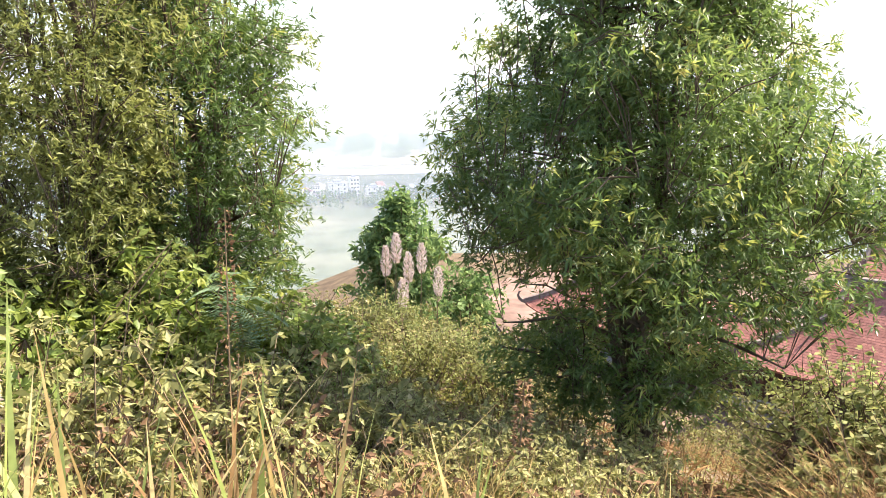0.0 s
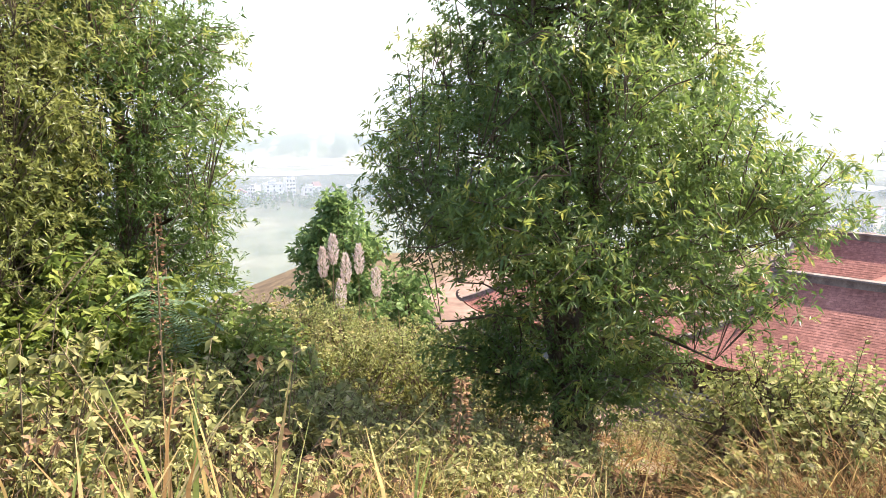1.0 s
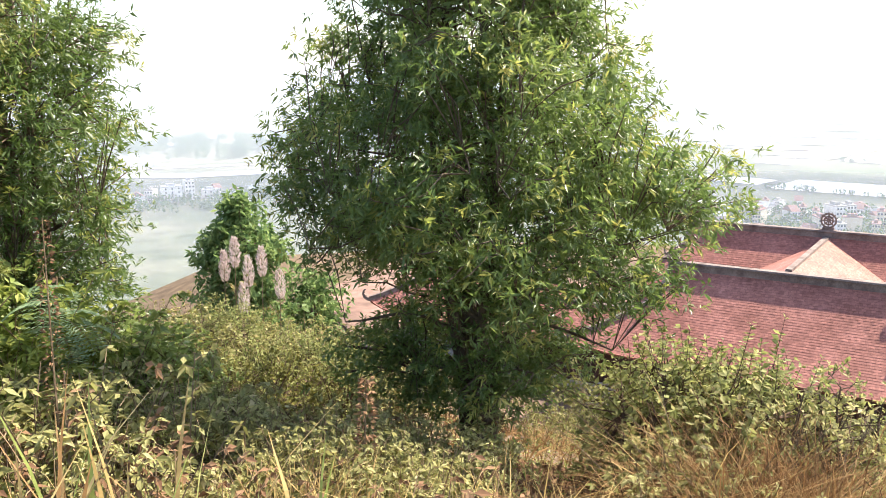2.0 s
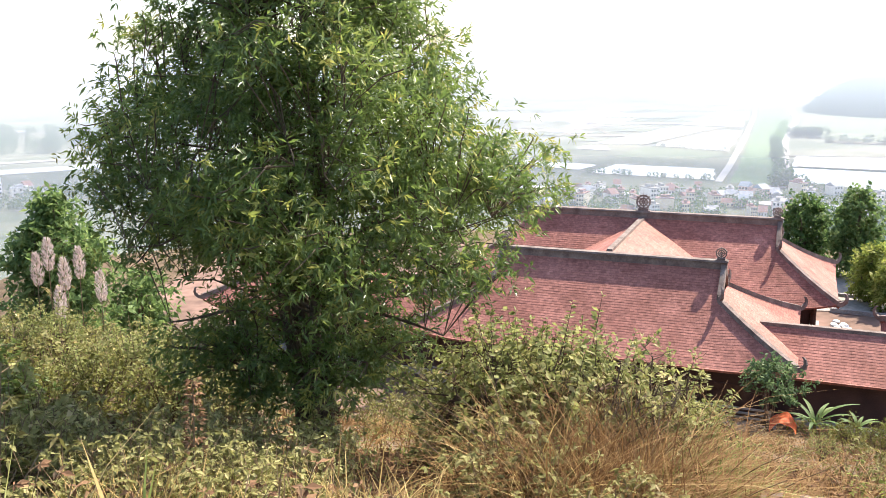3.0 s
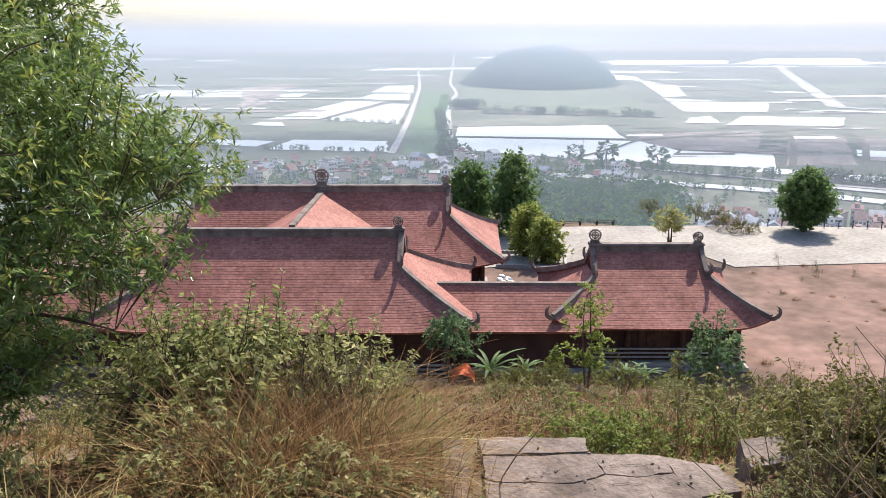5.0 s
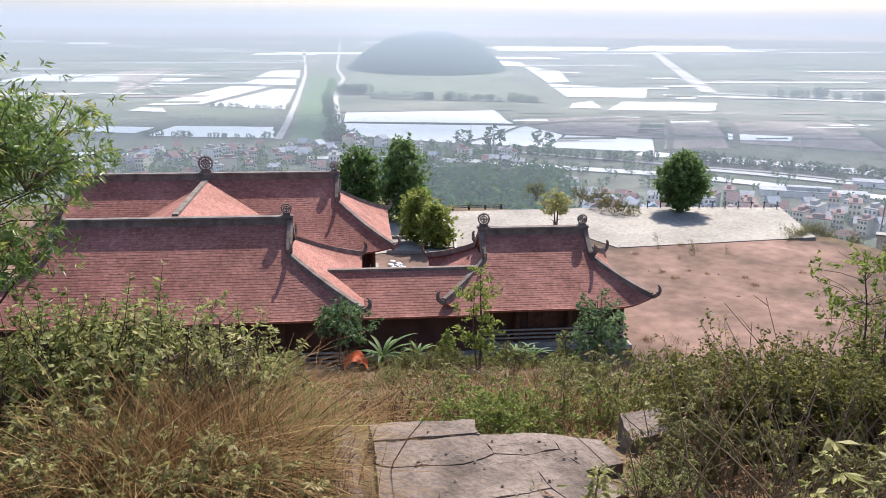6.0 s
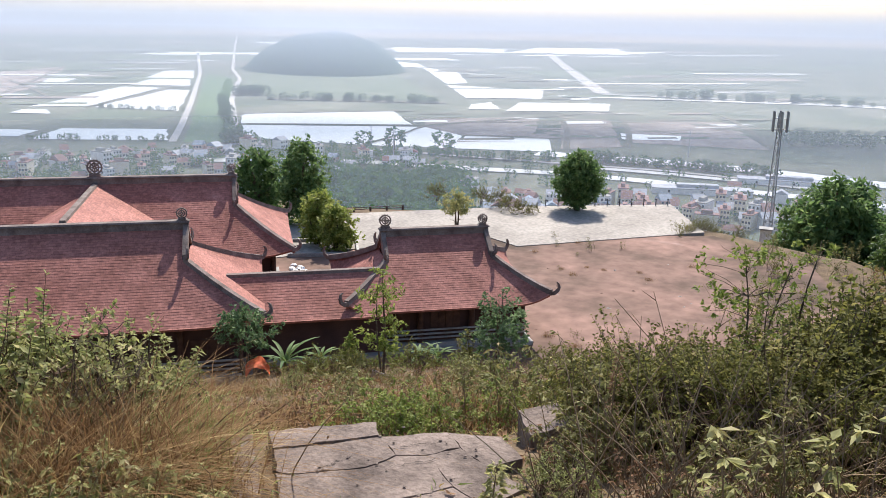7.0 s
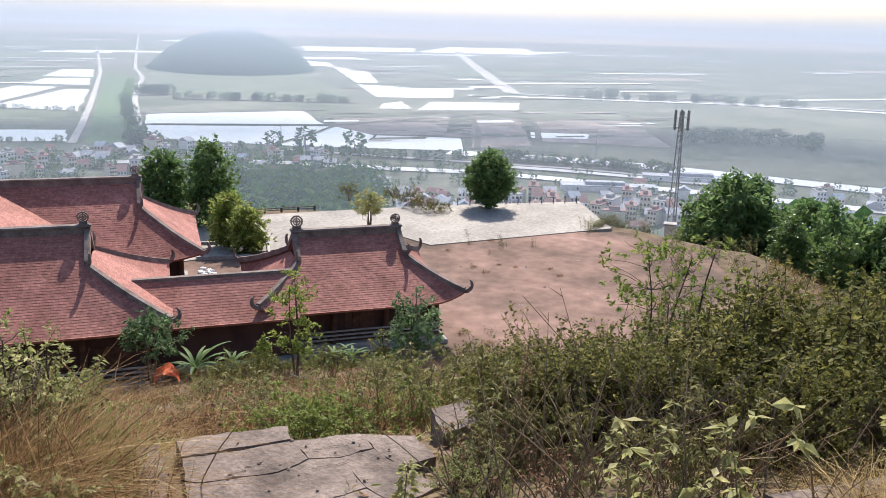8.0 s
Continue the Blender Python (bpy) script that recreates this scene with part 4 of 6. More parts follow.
def shrub_kind(name, seed, count, w, h, shoots, per, leaf, width, material, label, category="bush", gap=-0.22, bare=0.06):
    made = []
    for i in range(count):
        (tv, tq), (V, T) = shrub_mesh(random.Random(seed + i), w, h, shoots, per, leaf, width, gap, bare)
        made.append((raw_mesh("stalk", tv, None, M_THORN, tq), raw_mesh("foliage", V, T, material)))

    def place(m):
        s, l = made[RNG.randrange(count)]
        t = thing(name, m, label, category, name + "s on the slope")
        tagged(mesh_part("stalk", s, t), kind="stuff")
        mesh_part("foliage", l, t)
        return t
    return place


def grass_kind(name, seed, count, n, h, w, spread, material, label, arch=0.6):
    made = [blade_mesh(random.Random(seed + i), n, h, w, spread, arch, material) for i in range(count)]

    def place(m):
        t = new(name, made[RNG.randrange(count)])
        t.matrix_basis = m
        return tagged(t, label, "grass", name + "s on the slope")
    return place


def spot(az, h, s=1.0, dz=0.0):
    x, y, z = on_ground(az, h, dz)
    return pose(x, y, z, RNG.uniform(-8, 8), RNG.uniform(-8, 8), RNG.uniform(0, 360)) @ Matrix.Diagonal((s, s, s * RNG.uniform(0.85, 1.15), 1))


pale_weed = weed_kind("pale_weed", 11, 6, 0.8, 9, 0.058, 0.46, 56, M_WEED, "pale green weed with small leaves and dry stems", splay=0.5)
olive_weed = weed_kind("olive_weed", 21, 4, 0.8, 9, 0.06, 0.34, 49, M_DULL, "dull olive weed with thin brown stems", splay=0.5)
dull_bush = weed_kind("dusty_bush", 31, 5, 0.9, 16, 0.05, 0.45, 63, M_DULL, "dusty green bush with thin brown stems", "bush", lean=0.6, splay=0.7)
thicket_bush = shrub_kind("thicket_bush", 231, 5, 1.7, 1.25, 150, 22, 0.054, 0.5, M_THICKET, "dense dusty green thorn bush on the bank")
green_shrub = shrub_kind("green_shrub", 251, 3, 1.2, 0.9, 130, 22, 0.044, 0.48, M_SHRUB, "pale green leafy shrub among dry weeds", "shrub")
broad_shrub = shrub_kind("broad_shrub", 271, 2, 1.2, 1.3, 110, 22, 0.085, 0.42, M_MID, "glossy green shrub with broader leaves", "shrub", -0.35, 0.0)
fresh_bush = weed_kind("fresh_bush", 51, 3, 0.5, 18, 0.045, 0.5, 44, M_BRIGHT, "low bright green bush", "bush", lean=0.5, splay=0.7)
leafy_bush = weed_kind("leafy_bush", 61, 3, 1.2, 16, 0.075, 0.42, 70, M_BRIGHT, "leafy yellow-green bush on the bank", "bush", lean=0.45, splay=0.8)
dry_weed = weed_kind("dry_weed", 71, 3, 0.55, 9, 0.05, 0.5, 22, M_DRY, "withered brown weed with curled leaves", lean=0.5, splay=0.4)
straw_clump = grass_kind("straw_clump", 91, 5, 80, 0.6, 0.009, 0.14, M_STRAW, "clump of dry straw-coloured grass", 0.75)
green_clump = grass_kind("green_clump", 111, 3, 60, 0.6, 0.010, 0.1, M_GRASS, "clump of yellow-green grass", 0.6)
mound_grass = grass_kind("mound_grass", 151, 3, 300, 0.95, 0.008, 0.26, M_BROWNGRASS, "tall mound of arching dry brown grass", 1.35)
tall_straw = grass_kind("tall_straw", 161, 3, 130, 0.95, 0.009, 0.18, M_STRAW, "tall tuft of arching straw-coloured grass", 1.2)
brown_clump = grass_kind("brown_clump", 131, 4, 150, 0.55, 0.010, 0.22, M_BROWNGRASS, "clump of dry reddish-brown grass", 1.15)


def sow(n, az0, az1, h0, h1, s0, s1, *kinds):
    """Scatter n plants over a sector; kinds are drawn evenly."""
    for _ in range(n):
        RNG.choice(kinds)(spot(RNG.uniform(az0, az1), math.sqrt(RNG.uniform(h0 * h0, h1 * h1)), RNG.uniform(s0, s1)))


# bank of weeds in front of the left trees
sow(84, -42, -4, 4.6, 7.6, 0.9, 1.3, pale_weed, pale_weed, olive_weed)
sow(34, -42, -4, 4.8, 7.2, 0.7, 1.0, green_shrub)
sow(9, -9, 0, 6.8, 8.6, 0.8, 1.05, green_shrub, thicket_bush)
sow(4, -9.5, -6.5, 7.4, 8.2, 0.9, 1.05, broad_shrub)
sow(60, -6, 8, 4.4, 7.4, 0.55, 1.0, pale_weed, olive_weed, dry_weed)
sow(60, -42, -6, 4.0, 6.6, 0.9, 1.5, dry_weed, dry_weed, pale_weed)
sow(9, -38, -26, 5.8, 6.8, 1.0, 1.3, broad_shrub)
sow(9, -25, -15, 6.6, 7.4, 0.9, 1.3, leafy_bush)
sow(8, -31, -16, 6.7, 7.3, 1.1, 1.4, broad_shrub)
# foreground grass
sow(110, -40, 24, 2.7, 4.2, 0.6, 1.1, straw_clump, straw_clump, green_clump, dry_weed)
sow(70, -4, 15, 3.9, 6.0, 0.4, 0.75, pale_weed)
sow(36, -40, 10, 3.5, 4.6, 0.5, 0.8, pale_weed, dry_weed)
sow(34, 2, 14, 4.2, 6.2, 0.45, 0.75, pale_weed, straw_clump, olive_weed)
sow(14, 15, 24, 3.4, 4.6, 0.4, 0.6, pale_weed, straw_clump)
# gully behind the weeds, past the big tree
sow(70, -8, 9, 9, 17, 0.9, 1.4, olive_weed, pale_weed, dull_bush)
sow(30, -14, 22, 17, 34, 1.6, 2.6, dull_bush)
# bushes between the tree and the steps
sow(14, -6, 8, 9, 14, 1.0, 1.4, green_shrub)
sow(24, 25, 38, 6.2, 8.0, 0.8, 1.2, pale_weed, pale_weed, olive_weed)
sow(16, 24, 41, 4.9, 6.4, 0.6, 0.9, pale_weed, olive_weed)
sow(14, 27, 38, 5.0, 6.4, 0.9, 1.3, brown_clump, straw_clump, straw_clump)
sow(8, 37.5, 41.5, 5.4, 6.4, 1.0, 1.4, green_clump)
sow(13, 27.5, 36.5, 5.4, 6.1, 0.95, 1.25, mound_grass, mound_grass, mound_grass, tall_straw)
sow(6, 34, 40, 5.0, 5.5, 0.5, 0.7, green_shrub, pale_weed)
sow(5, 27, 33, 4.7, 5.1, 0.4, 0.55, pale_weed)
sow(7, 26, 32, 6.8, 7.6, 1.2, 1.6, green_shrub)
sow(5, 38.5, 41, 5.6, 6.2, 1.1, 1.4, green_clump)
sow(9, 36, 41, 5.4, 6.0, 0.6, 0.85, tall_straw, mound_grass)
sow(12, 25, 41, 6.5, 7.3, 0.75, 1.05, green_shrub)
sow(10, 28, 40, 5.0, 5.8, 0.6, 0.9, pale_weed)
sow(10, 82, 99, 9.5, 13, 1.0, 1.3, thicket_bush)
sow(34, 77, 97, 40, 74, 1.4, 2.4, dull_bush, olive_weed)
sow(40, 16, 30, 8.5, 16, 0.5, 0.9, straw_clump, olive_weed)
# slope below the steps
sow(170, 28, 74, 8.4, 20, 0.7, 1.2, brown_clump, brown_clump, dry_weed, olive_weed)
sow(80, 20, 74, 20, 35, 0.9, 1.6, brown_clump, brown_clump, dry_weed, dull_bush)
sow(16, 30, 74, 18, 33, 0.9, 1.4, thicket_bush, green_shrub)
sow(13, 51.5, 57.5, 7.5, 8.6, 0.7, 1.0, fresh_bush)
sow(8, 61.5, 66, 7.8, 9.5, 0.7, 1.0, fresh_bush)
sow(50, 58, 76, 8, 16, 0.8, 1.3, olive_weed, pale_weed, brown_clump)
# thicket on the far side of the steps
sow(22, 71.5, 84, 6.9, 8.8, 0.7, 0.95, thicket_bush)
sow(32, 83, 103, 7.2, 9.2, 1.05, 1.4, thicket_bush)
sow(14, 68, 76, 7.4, 9.5, 0.6, 0.85, thicket_bush, olive_weed)
sow(16, 66, 72, 6.0, 7.0, 0.6, 1.0, olive_weed, dry_weed)
sow(9, 85, 101, 5.9, 7.0, 0.55, 0.8, thicket_bush)
sow(6, 82, 100, 5.6, 7.0, 0.7, 1.0, olive_weed)
sow(10, 70, 84, 5.0, 6.4, 0.5, 0.8, dry_weed, olive_weed)
sow(22, 70, 104, 9.5, 18, 1.0, 1.3, thicket_bush)
sow(16, 89, 101, 4.4, 5.6, 0.5, 0.75, straw_clump, brown_clump)
sow(9, 92, 101, 4.6, 5.6, 0.5, 0.7, tall_straw)

# ---- ground cover, too fine to count ----


def cover(name, n, az0, az1, h0, h1, hgt, wid, material, label, lie=0.0):
    rs = np.random.RandomState(len(name) * 31 + n)
    az = rs.uniform(az0, az1, n)
    hh = np.sqrt(rs.uniform(h0 ** 2, h1 ** 2, n))
    P = np.array([on_ground(a, h) for a, h in zip(az, hh)])
    P[:, 2] += 0.01
    D = rs.normal(size=(n, 3)) * np.array([1, 1, 0.3]) + np.array([0, 0, 1.2 * (1 - lie)])
    L = hgt * rs.uniform(0.5, 1.4, n)
    V, T = leaf_arrays(P, D, rs.normal(size=(n, 3)) + np.array([0, 0, 2.0 * lie]), L, L * wid, 0.25 * (1 - lie))
    return tagged(new(name, raw_mesh(name, V, T, material)), label, "ground cover", kind="stuff")


cover("dry_grass_cover", 9000, -45, 105, 2.6, 12, 0.13, 0.07, M_STRAW, "short dry grass covering the slope")
cover("green_grass_cover", 12000, -45, 105, 3.0, 14, 0.14, 0.09, M_GRASS, "short green grass between the weeds")
cover("brown_grass_cover", 26000, 10, 74, 8, 36, 0.35, 0.06, M_BROWNGRASS, "dry brown grass on the lower slope")
cover("leaf_litter", 9000, -40, 66, 3.0, 9.5, 0.075, 0.45, M_DRY, "fallen dry brown leaves under the trees", 1.0)
cover("leaf_litter", 6500, 6, 32, 4.8, 8.0, 0.085, 0.45, M_DRY, "fallen dry brown leaves under the acacia", 1.0)

cover("slope_grass", 9000, 85, 102, 40, 84, 0.55, 0.10, M_BROWNGRASS, "rough brown grass beyond the yard")
cover("slope_green", 6000, 85, 102, 40, 84, 0.5, 0.2, M_DULL, "low green scrub beyond the yard")

# ---- the broken concrete landing ----


def slab_piece(name, pts, z, thick, label, parent=None, tilt=0.0):
    """A concrete piece with ragged, chamfered edges."""
    rs = random.Random(len(pts) * 7 + int(pts[0][0] * 100))
    ring = []
    for (x0, y0), (x1, y1) in zip(pts, pts[1:] + pts[:1]):
        n = max(2, int(math.hypot(x1 - x0, y1 - y0) / 0.09))
        for i in range(n):
            t = i / n
            j = 0.014 if i else 0.0
            ring.append((x0 + (x1 - x0) * t + rs.uniform(-j, j), y0 + (y1 - y0) * t + rs.uniform(-j, j)))
    cx, cy = sum(p[0] for p in ring) / len(ring), sum(p[1] for p in ring) / len(ring)
    bm = bmesh.new()

    def row(k, dz):
        return [bm.verts.new((cx + (x - cx) * (k + 0.006), cy + (y - cy) * k, z + dz + tilt * (x - cx) + 0.006 * noise.noise(Vector((x * 3, y * 3, z))))) for x, y in ring]
    top, ch, lo = row(1.022, 0.0), row(1.03, -0.01), row(1.03, -thick)
    bm.faces.new(top)
    for a, b in ((top, ch), (ch, lo)):
        for i in range(len(ring)):
            j = (i + 1) % len(ring)
            bm.faces.new((a[i], b[i], b[j], a[j]))
    bmesh.ops.recalc_face_normals(bm, faces=bm.faces)
    return part(name, bm, M_SLAB, parent, label)


landing = thing("concrete_landing", pose(0, 0, 0), "cracked weathered concrete landing at the top of steps", "landing", kind="structure")
ZL = -1.74
slab_piece("slab", [(4.97, 4.79), (5.60, 4.17), (5.43, 4.01), (5.2, 4.2), (4.79, 4.56)], ZL + 0.014, 0.3, "smoother pale concrete strip", landing)
slab_piece("slab", [(4.78, 4.54), (5.19, 4.18), (5.42, 3.99), (5.26, 3.72), (4.98, 3.80), (4.62, 4.16), (4.55, 4.30)], ZL, 0.3, "", landing)
slab_piece("slab", [(5.44, 3.99), (5.82, 3.58), (5.66, 3.36), (5.40, 3.52), (5.28, 3.71)], ZL - 0.004, 0.3, "", landing)
slab_piece("slab", [(5.83, 3.56), (6.02, 3.17), (5.80, 2.86), (5.52, 3.02), (5.67, 3.34)], ZL - 0.008, 0.3, "", landing)
slab_piece("slab", [(4.53, 4.28), (4.61, 4.14), (4.97, 3.78), (5.25, 3.70), (5.38, 3.50), (5.12, 3.10), (4.55, 3.45), (4.22, 3.95)], ZL - 0.005, 0.3, "", landing)
slab_piece("slab", [(5.40, 3.49), (5.65, 3.34), (5.50, 3.01), (5.44, 2.63), (5.05, 2.75), (5.14, 3.08)], ZL - 0.008, 0.3, "", landing)
slab_piece("slab", [(4.20, 3.93), (4.53, 3.44), (5.10, 3.08), (5.03, 2.74), (4.45, 2.30), (3.60, 3.40)], ZL - 0.011, 0.3, "", landing)
kerb = thing("kerb", pose(0, 0, 0), "low weathered concrete kerb beside the landing", "kerb", kind="structure")
slab_piece("kerb_stone", [(4.70, 4.93), (4.82, 4.84), (4.26, 4.21), (3.90, 3.80), (3.78, 3.90), (4.13, 4.36)], ZL + 0.02, 0.35, "", kerb)
blk = thing("concrete_block", pose(0, 0, 0), "broken concrete block lying beside the landing", "concrete block")
slab_piece("block", [(6.57, 3.29), (6.87, 3.06), (6.58, 2.79), (6.24, 3.0)], ZL - 0.02, 0.4, "", blk, 0.05)
path = thing("path_slab", pose(0, 0, 0), "pale concrete slab at the edge of the path", "path", kind="structure")
slab_piece("slab", [(5.10, 0.34), (5.72, -0.34), (5.3, -1.2), (4.6, -0.6)], -0.98, 0.5, "", path)
# cracks in the concrete
M_CRACK = mat("crack_shadow_earth", (0.03, 0.025, 0.02), (0.06, 0.05, 0.04), 9, 0.95, 0.3, 50, 0.1)
crk = random.Random(12)
for x0, y0, x1, y1 in ((4.75, 4.05, 5.05, 3.98), (5.10, 3.62, 5.42, 3.38), (5.30, 3.80, 5.62, 3.55)):
    bm = bmesh.new()
    rows = []
    for i in range(15):
        t = i / 14
        x, y = x0 + (x1 - x0) * t + crk.uniform(-0.025, 0.025), y0 + (y1 - y0) * t + crk.uniform(-0.025, 0.025)
        w = 0.001 + 0.003 * crk.random() * math.sin(math.pi * t)
        rows.append((bm.verts.new((x - w, y - w, ZL + 0.006)), bm.verts.new((x + w, y + w, ZL + 0.006))))
    for a, c in zip(rows, rows[1:]):
        bm.faces.new((a[0], a[1], c[1], c[0]))
    part("crack", bm, M_CRACK, landing, "dark irregular crack in the concrete")
# rubble and chips on the landing
rub = random.Random(4)
for i in range(30):
    x, y = 5.25 + rub.uniform(-0.55, 0.5), 3.6 + rub.uniform(-0.55, 0.5)
    bm = bmesh.new()
    bmesh.ops.create_icosphere(bm, subdivisions=1, radius=rub.uniform(0.006, 0.018))
    for v in bm.verts:
        v.co *= rub.uniform(0.6, 1.2)
        v.co.z *= 0.55
    ob = part("concrete_chip", bm, M_SLAB)
    ob.location = (x, y, ZL + 0.006)
    tagged(ob, "small chip of broken concrete on the landing", "rubble", "concrete chips")

# ---- saplings and plants before the temple ----


def env(h, w, low=0.3, lop=0.0):
    return [(h * low, -w * 0.35, w * 0.35), (h * (low + 0.2), -w * 0.5 + lop, w * 0.5 + lop), (h * 0.75, -w * 0.42 + lop, w * 0.42 + lop), (h, -0.05, 0.05)]


def gpose(az, h, base=None):
    x, y = polar(az, h)
    return pose(x, y, ground_z(x, y) if base is None else base, 0, 0, -az)


crown_tree("sapling", gpose(43.7, 35.3), RNG, env(3.0, 3.3, 0.45), 3, 80, 26, 0.22, 0.4, M_BLUE, "young tree with dull green leaves by the temple", 0.07, 0.3, 0.2)
crown_tree("sapling", gpose(53.3, 33.4), RNG, env(4.9, 2.2, 0.2), 2, 62, 24, 0.22, 0.4, M_BRIGHT, "slender young tree with yellow-green leaves", 0.07, 0.3, 0.1)
crown_tree("sapling", gpose(61.7, 34.6), RNG, env(3.6, 3.0, 0.2), 4, 90, 26, 0.22, 0.4, M_BLUE, "bushy young tree by the side hall", 0.06, 0.3, 0.2)
crown_tree("sapling", gpose(51.2, 35.0), RNG, env(1.6, 0.8, 0.2), 2, 30, 16, 0.2, 0.4, M_BRIGHT, "small green shrub before the gallery", 0.03, 0.2, 0.1)
crown_tree("sapling", gpose(59.4, 34.4), RNG, env(1.9, 0.5, 0.3), 1, 16, 16, 0.2, 0.4, M_DULL, "thin small tree trunk with few leaves", 0.05, 0.2, 0.1)


def strap_plant(m, rng, n, length, width, label, name="banana_plant", material=None):
    """A rosette of large arching leaves, each a part."""
    t = thing(name, m, label, "plant", name + "s")
    for i in range(n):
        a = 2 * math.pi * i / n + rng.uniform(-0.3, 0.3)
        V, Q = [], []
        L, up = length * rng.uniform(0.6, 1.0), rng.uniform(0.7, 1.4)
        for k in range(9):
            s = k / 8
            r = L * s * math.cos(up * (1 - 0.6 * s))
            z = 0.3 + L * (math.sin(up) * s - 0.55 * s * s)
            w = width * math.sin(math.pi * min(1, s * 0.9 + 0.08)) ** 0.7 + 0.01
            for e, dz in ((-1, 0.0), (0, -0.12 * w), (1, 0.0)):
                V.append((r * math.cos(a) - e * w / 2 * math.sin(a), r * math.sin(a) + e * w / 2 * math.cos(a), z + dz))
        for k in range(8):
            for e in (0, 1):
                Q.append((3 * k + e, 3 * k + e + 1, 3 * k + 3 + e + 1, 3 * k + 3 + e))
        mesh_part("leaf", raw_mesh("leaf", V, None, material or M_DEEP, Q, None, True), t)
    (tv, tq) = tubes([[(np.array([0, 0, -0.2]), 0.09), (np.array([0, 0, 0.25]), 0.07), (np.array([0.02, 0, 0.5]), 0.03)]], 6)
    mesh_part("stem", raw_mesh("stem", tv, None, M_DULL, tq, None, True), t)
    return t


strap_plant(gpose(46.5, 34.9), RNG, 13, 2.2, 0.15, "clump of long arching green leaves by the gallery")
for az in (56.0, 57.3, 49.0):
    strap_plant(gpose(az, 35.3), RNG, 9, 1.3, 0.13, "low plant with broad arching green leaves")
# orange sheet and a white sack
tarp = thing("orange_sheet", gpose(44.6, 34.4), "crumpled bright orange tarpaulin under a young tree", "tarpaulin")
bm = bmesh.new()
bmesh.ops.create_grid(bm, x_segments=14, y_segments=10, size=0.5)
for v in bm.verts:
    v.co.z = 0.35 + 0.5 * (1 - (v.co.x / 0.55) ** 2) - 0.6 * abs(v.co.y) + 0.12 * noise.noise(v.co * 3.0)
part("sheet", bm, M_ORANGE, tarp)
stone = thing("pale_board", gpose(53.0, 32.2), "small pale board lying in the grass", "board")
bm = bmesh.new()
box(bm, -0.35, 0.35, -0.02, 0.02, 0.0, 0.45)
part("board", bm, M_WHITE, stone)
stone.rotation_euler = (0.5, 0.4, stone.rotation_euler[2])
# low hedge and brush pile before the halls
for i in range(18):
    fresh_bush(gpose(46 + i * 0.9, 34.6 + RNG.uniform(-0.4, 0.5)) @ Matrix.Scale(RNG.uniform(1.0, 1.7), 4))

# ---- trees round the plaza ----
crown_tree("garden_tree", gpose(45.0, 74, YARD), RNG, env(6.4, 5.2, 0.12), 4, 260, 30, 0.42, 0.45, M_DEEP, "dark green tree behind the rear hall", 0.2, 0.6, 0.1, "garden trees")
crown_tree("garden_tree", gpose(48.0, 72, YARD), RNG, env(7.2, 4.8, 0.1), 4, 300, 30, 0.42, 0.45, M_DEEP, "tall dark green tree behind the rear hall", 0.2, 0.6, 0.1, "garden trees")
crown_tree("garden_tree", gpose(48.9, 64.5, YARD), RNG, env(4.4, 3.4, 0.12), 4, 200, 30, 0.32, 0.45, M_BRIGHT, "bright green round tree beside the plaza", 0.14, 0.5, 0.1, "garden trees")
crown_tree("garden_tree", gpose(50.2, 62.5, YARD), RNG, env(3.8, 3.2, 0.12), 4, 200, 30, 0.32, 0.45, M_BRIGHT, "bright yellow-green tree beside the plaza", 0.14, 0.5, 0.1, "garden trees")
crown_tree("garden_tree", gpose(58.4, 69.5, YARD + 0.16), RNG, env(3.4, 3.1, 0.4), 3, 60, 24, 0.3, 0.4, M_WEED, "small thin tree with yellowing leaves on the plaza", 0.09, 0.45, 0.1, "garden trees")
for az, h, s in ((62.0, 77, 2.6), (62.8, 76, 2.2), (61.2, 79, 2.8), (60.0, 81, 2.4), (63.6, 76.5, 1.6), (57.0, 82, 2.6)):
    thicket_bush(gpose(az, h, YARD) @ Matrix.Scale(s * 0.62, 4))
for i in range(34):
    dull_bush(gpose(73.5 + i * 0.12, 72 + i * 0.35 if i < 20 else 79 + RNG.uniform(-2, 4)) @ Matrix.Scale(RNG.uniform(0.8, 1.5), 4))
for az, h, s in ((80.6, 84, 0.82), (82.4, 82, 1.12), (83.8, 84, 1.1), (85.4, 88, 1.05), (87.0, 84, 1.0), (88.4, 80, 0.98), (90.0, 84, 1.05), (91.6, 82, 1.05), (93.2, 80, 1.1), (86.2, 74, 0.62), (89.0, 72, 0.6)):
    crown_tree("wood_tree", gpose(az, h) @ Matrix.Scale(s, 4), RNG, env(7.6, 6.4, 0.05), 3, 190, 26, 0.6, 0.4, M_DEEP if s > 0.7 else M_ACACIA, "dark green tree on the wooded hillside", 0.22, 0.75, 0.2, "hillside trees")
crown_tree("wood_tree", gpose(-3.0, 40), RNG, env(8.6, 5.4, 0.05), 4, 420, 40, 0.36, 0.4, M_DEEP, "dark bushy tree down the hillside", 0.2, 0.55, 0.2, "hillside trees")
crown_tree("wood_tree", gpose(1.5, 43), RNG, env(6.0, 4.0, 0.05), 4, 200, 30, 0.36, 0.4, M_DEEP, "dark bushy tree down the hillside", 0.2, 0.55, 0.2, "hillside trees")

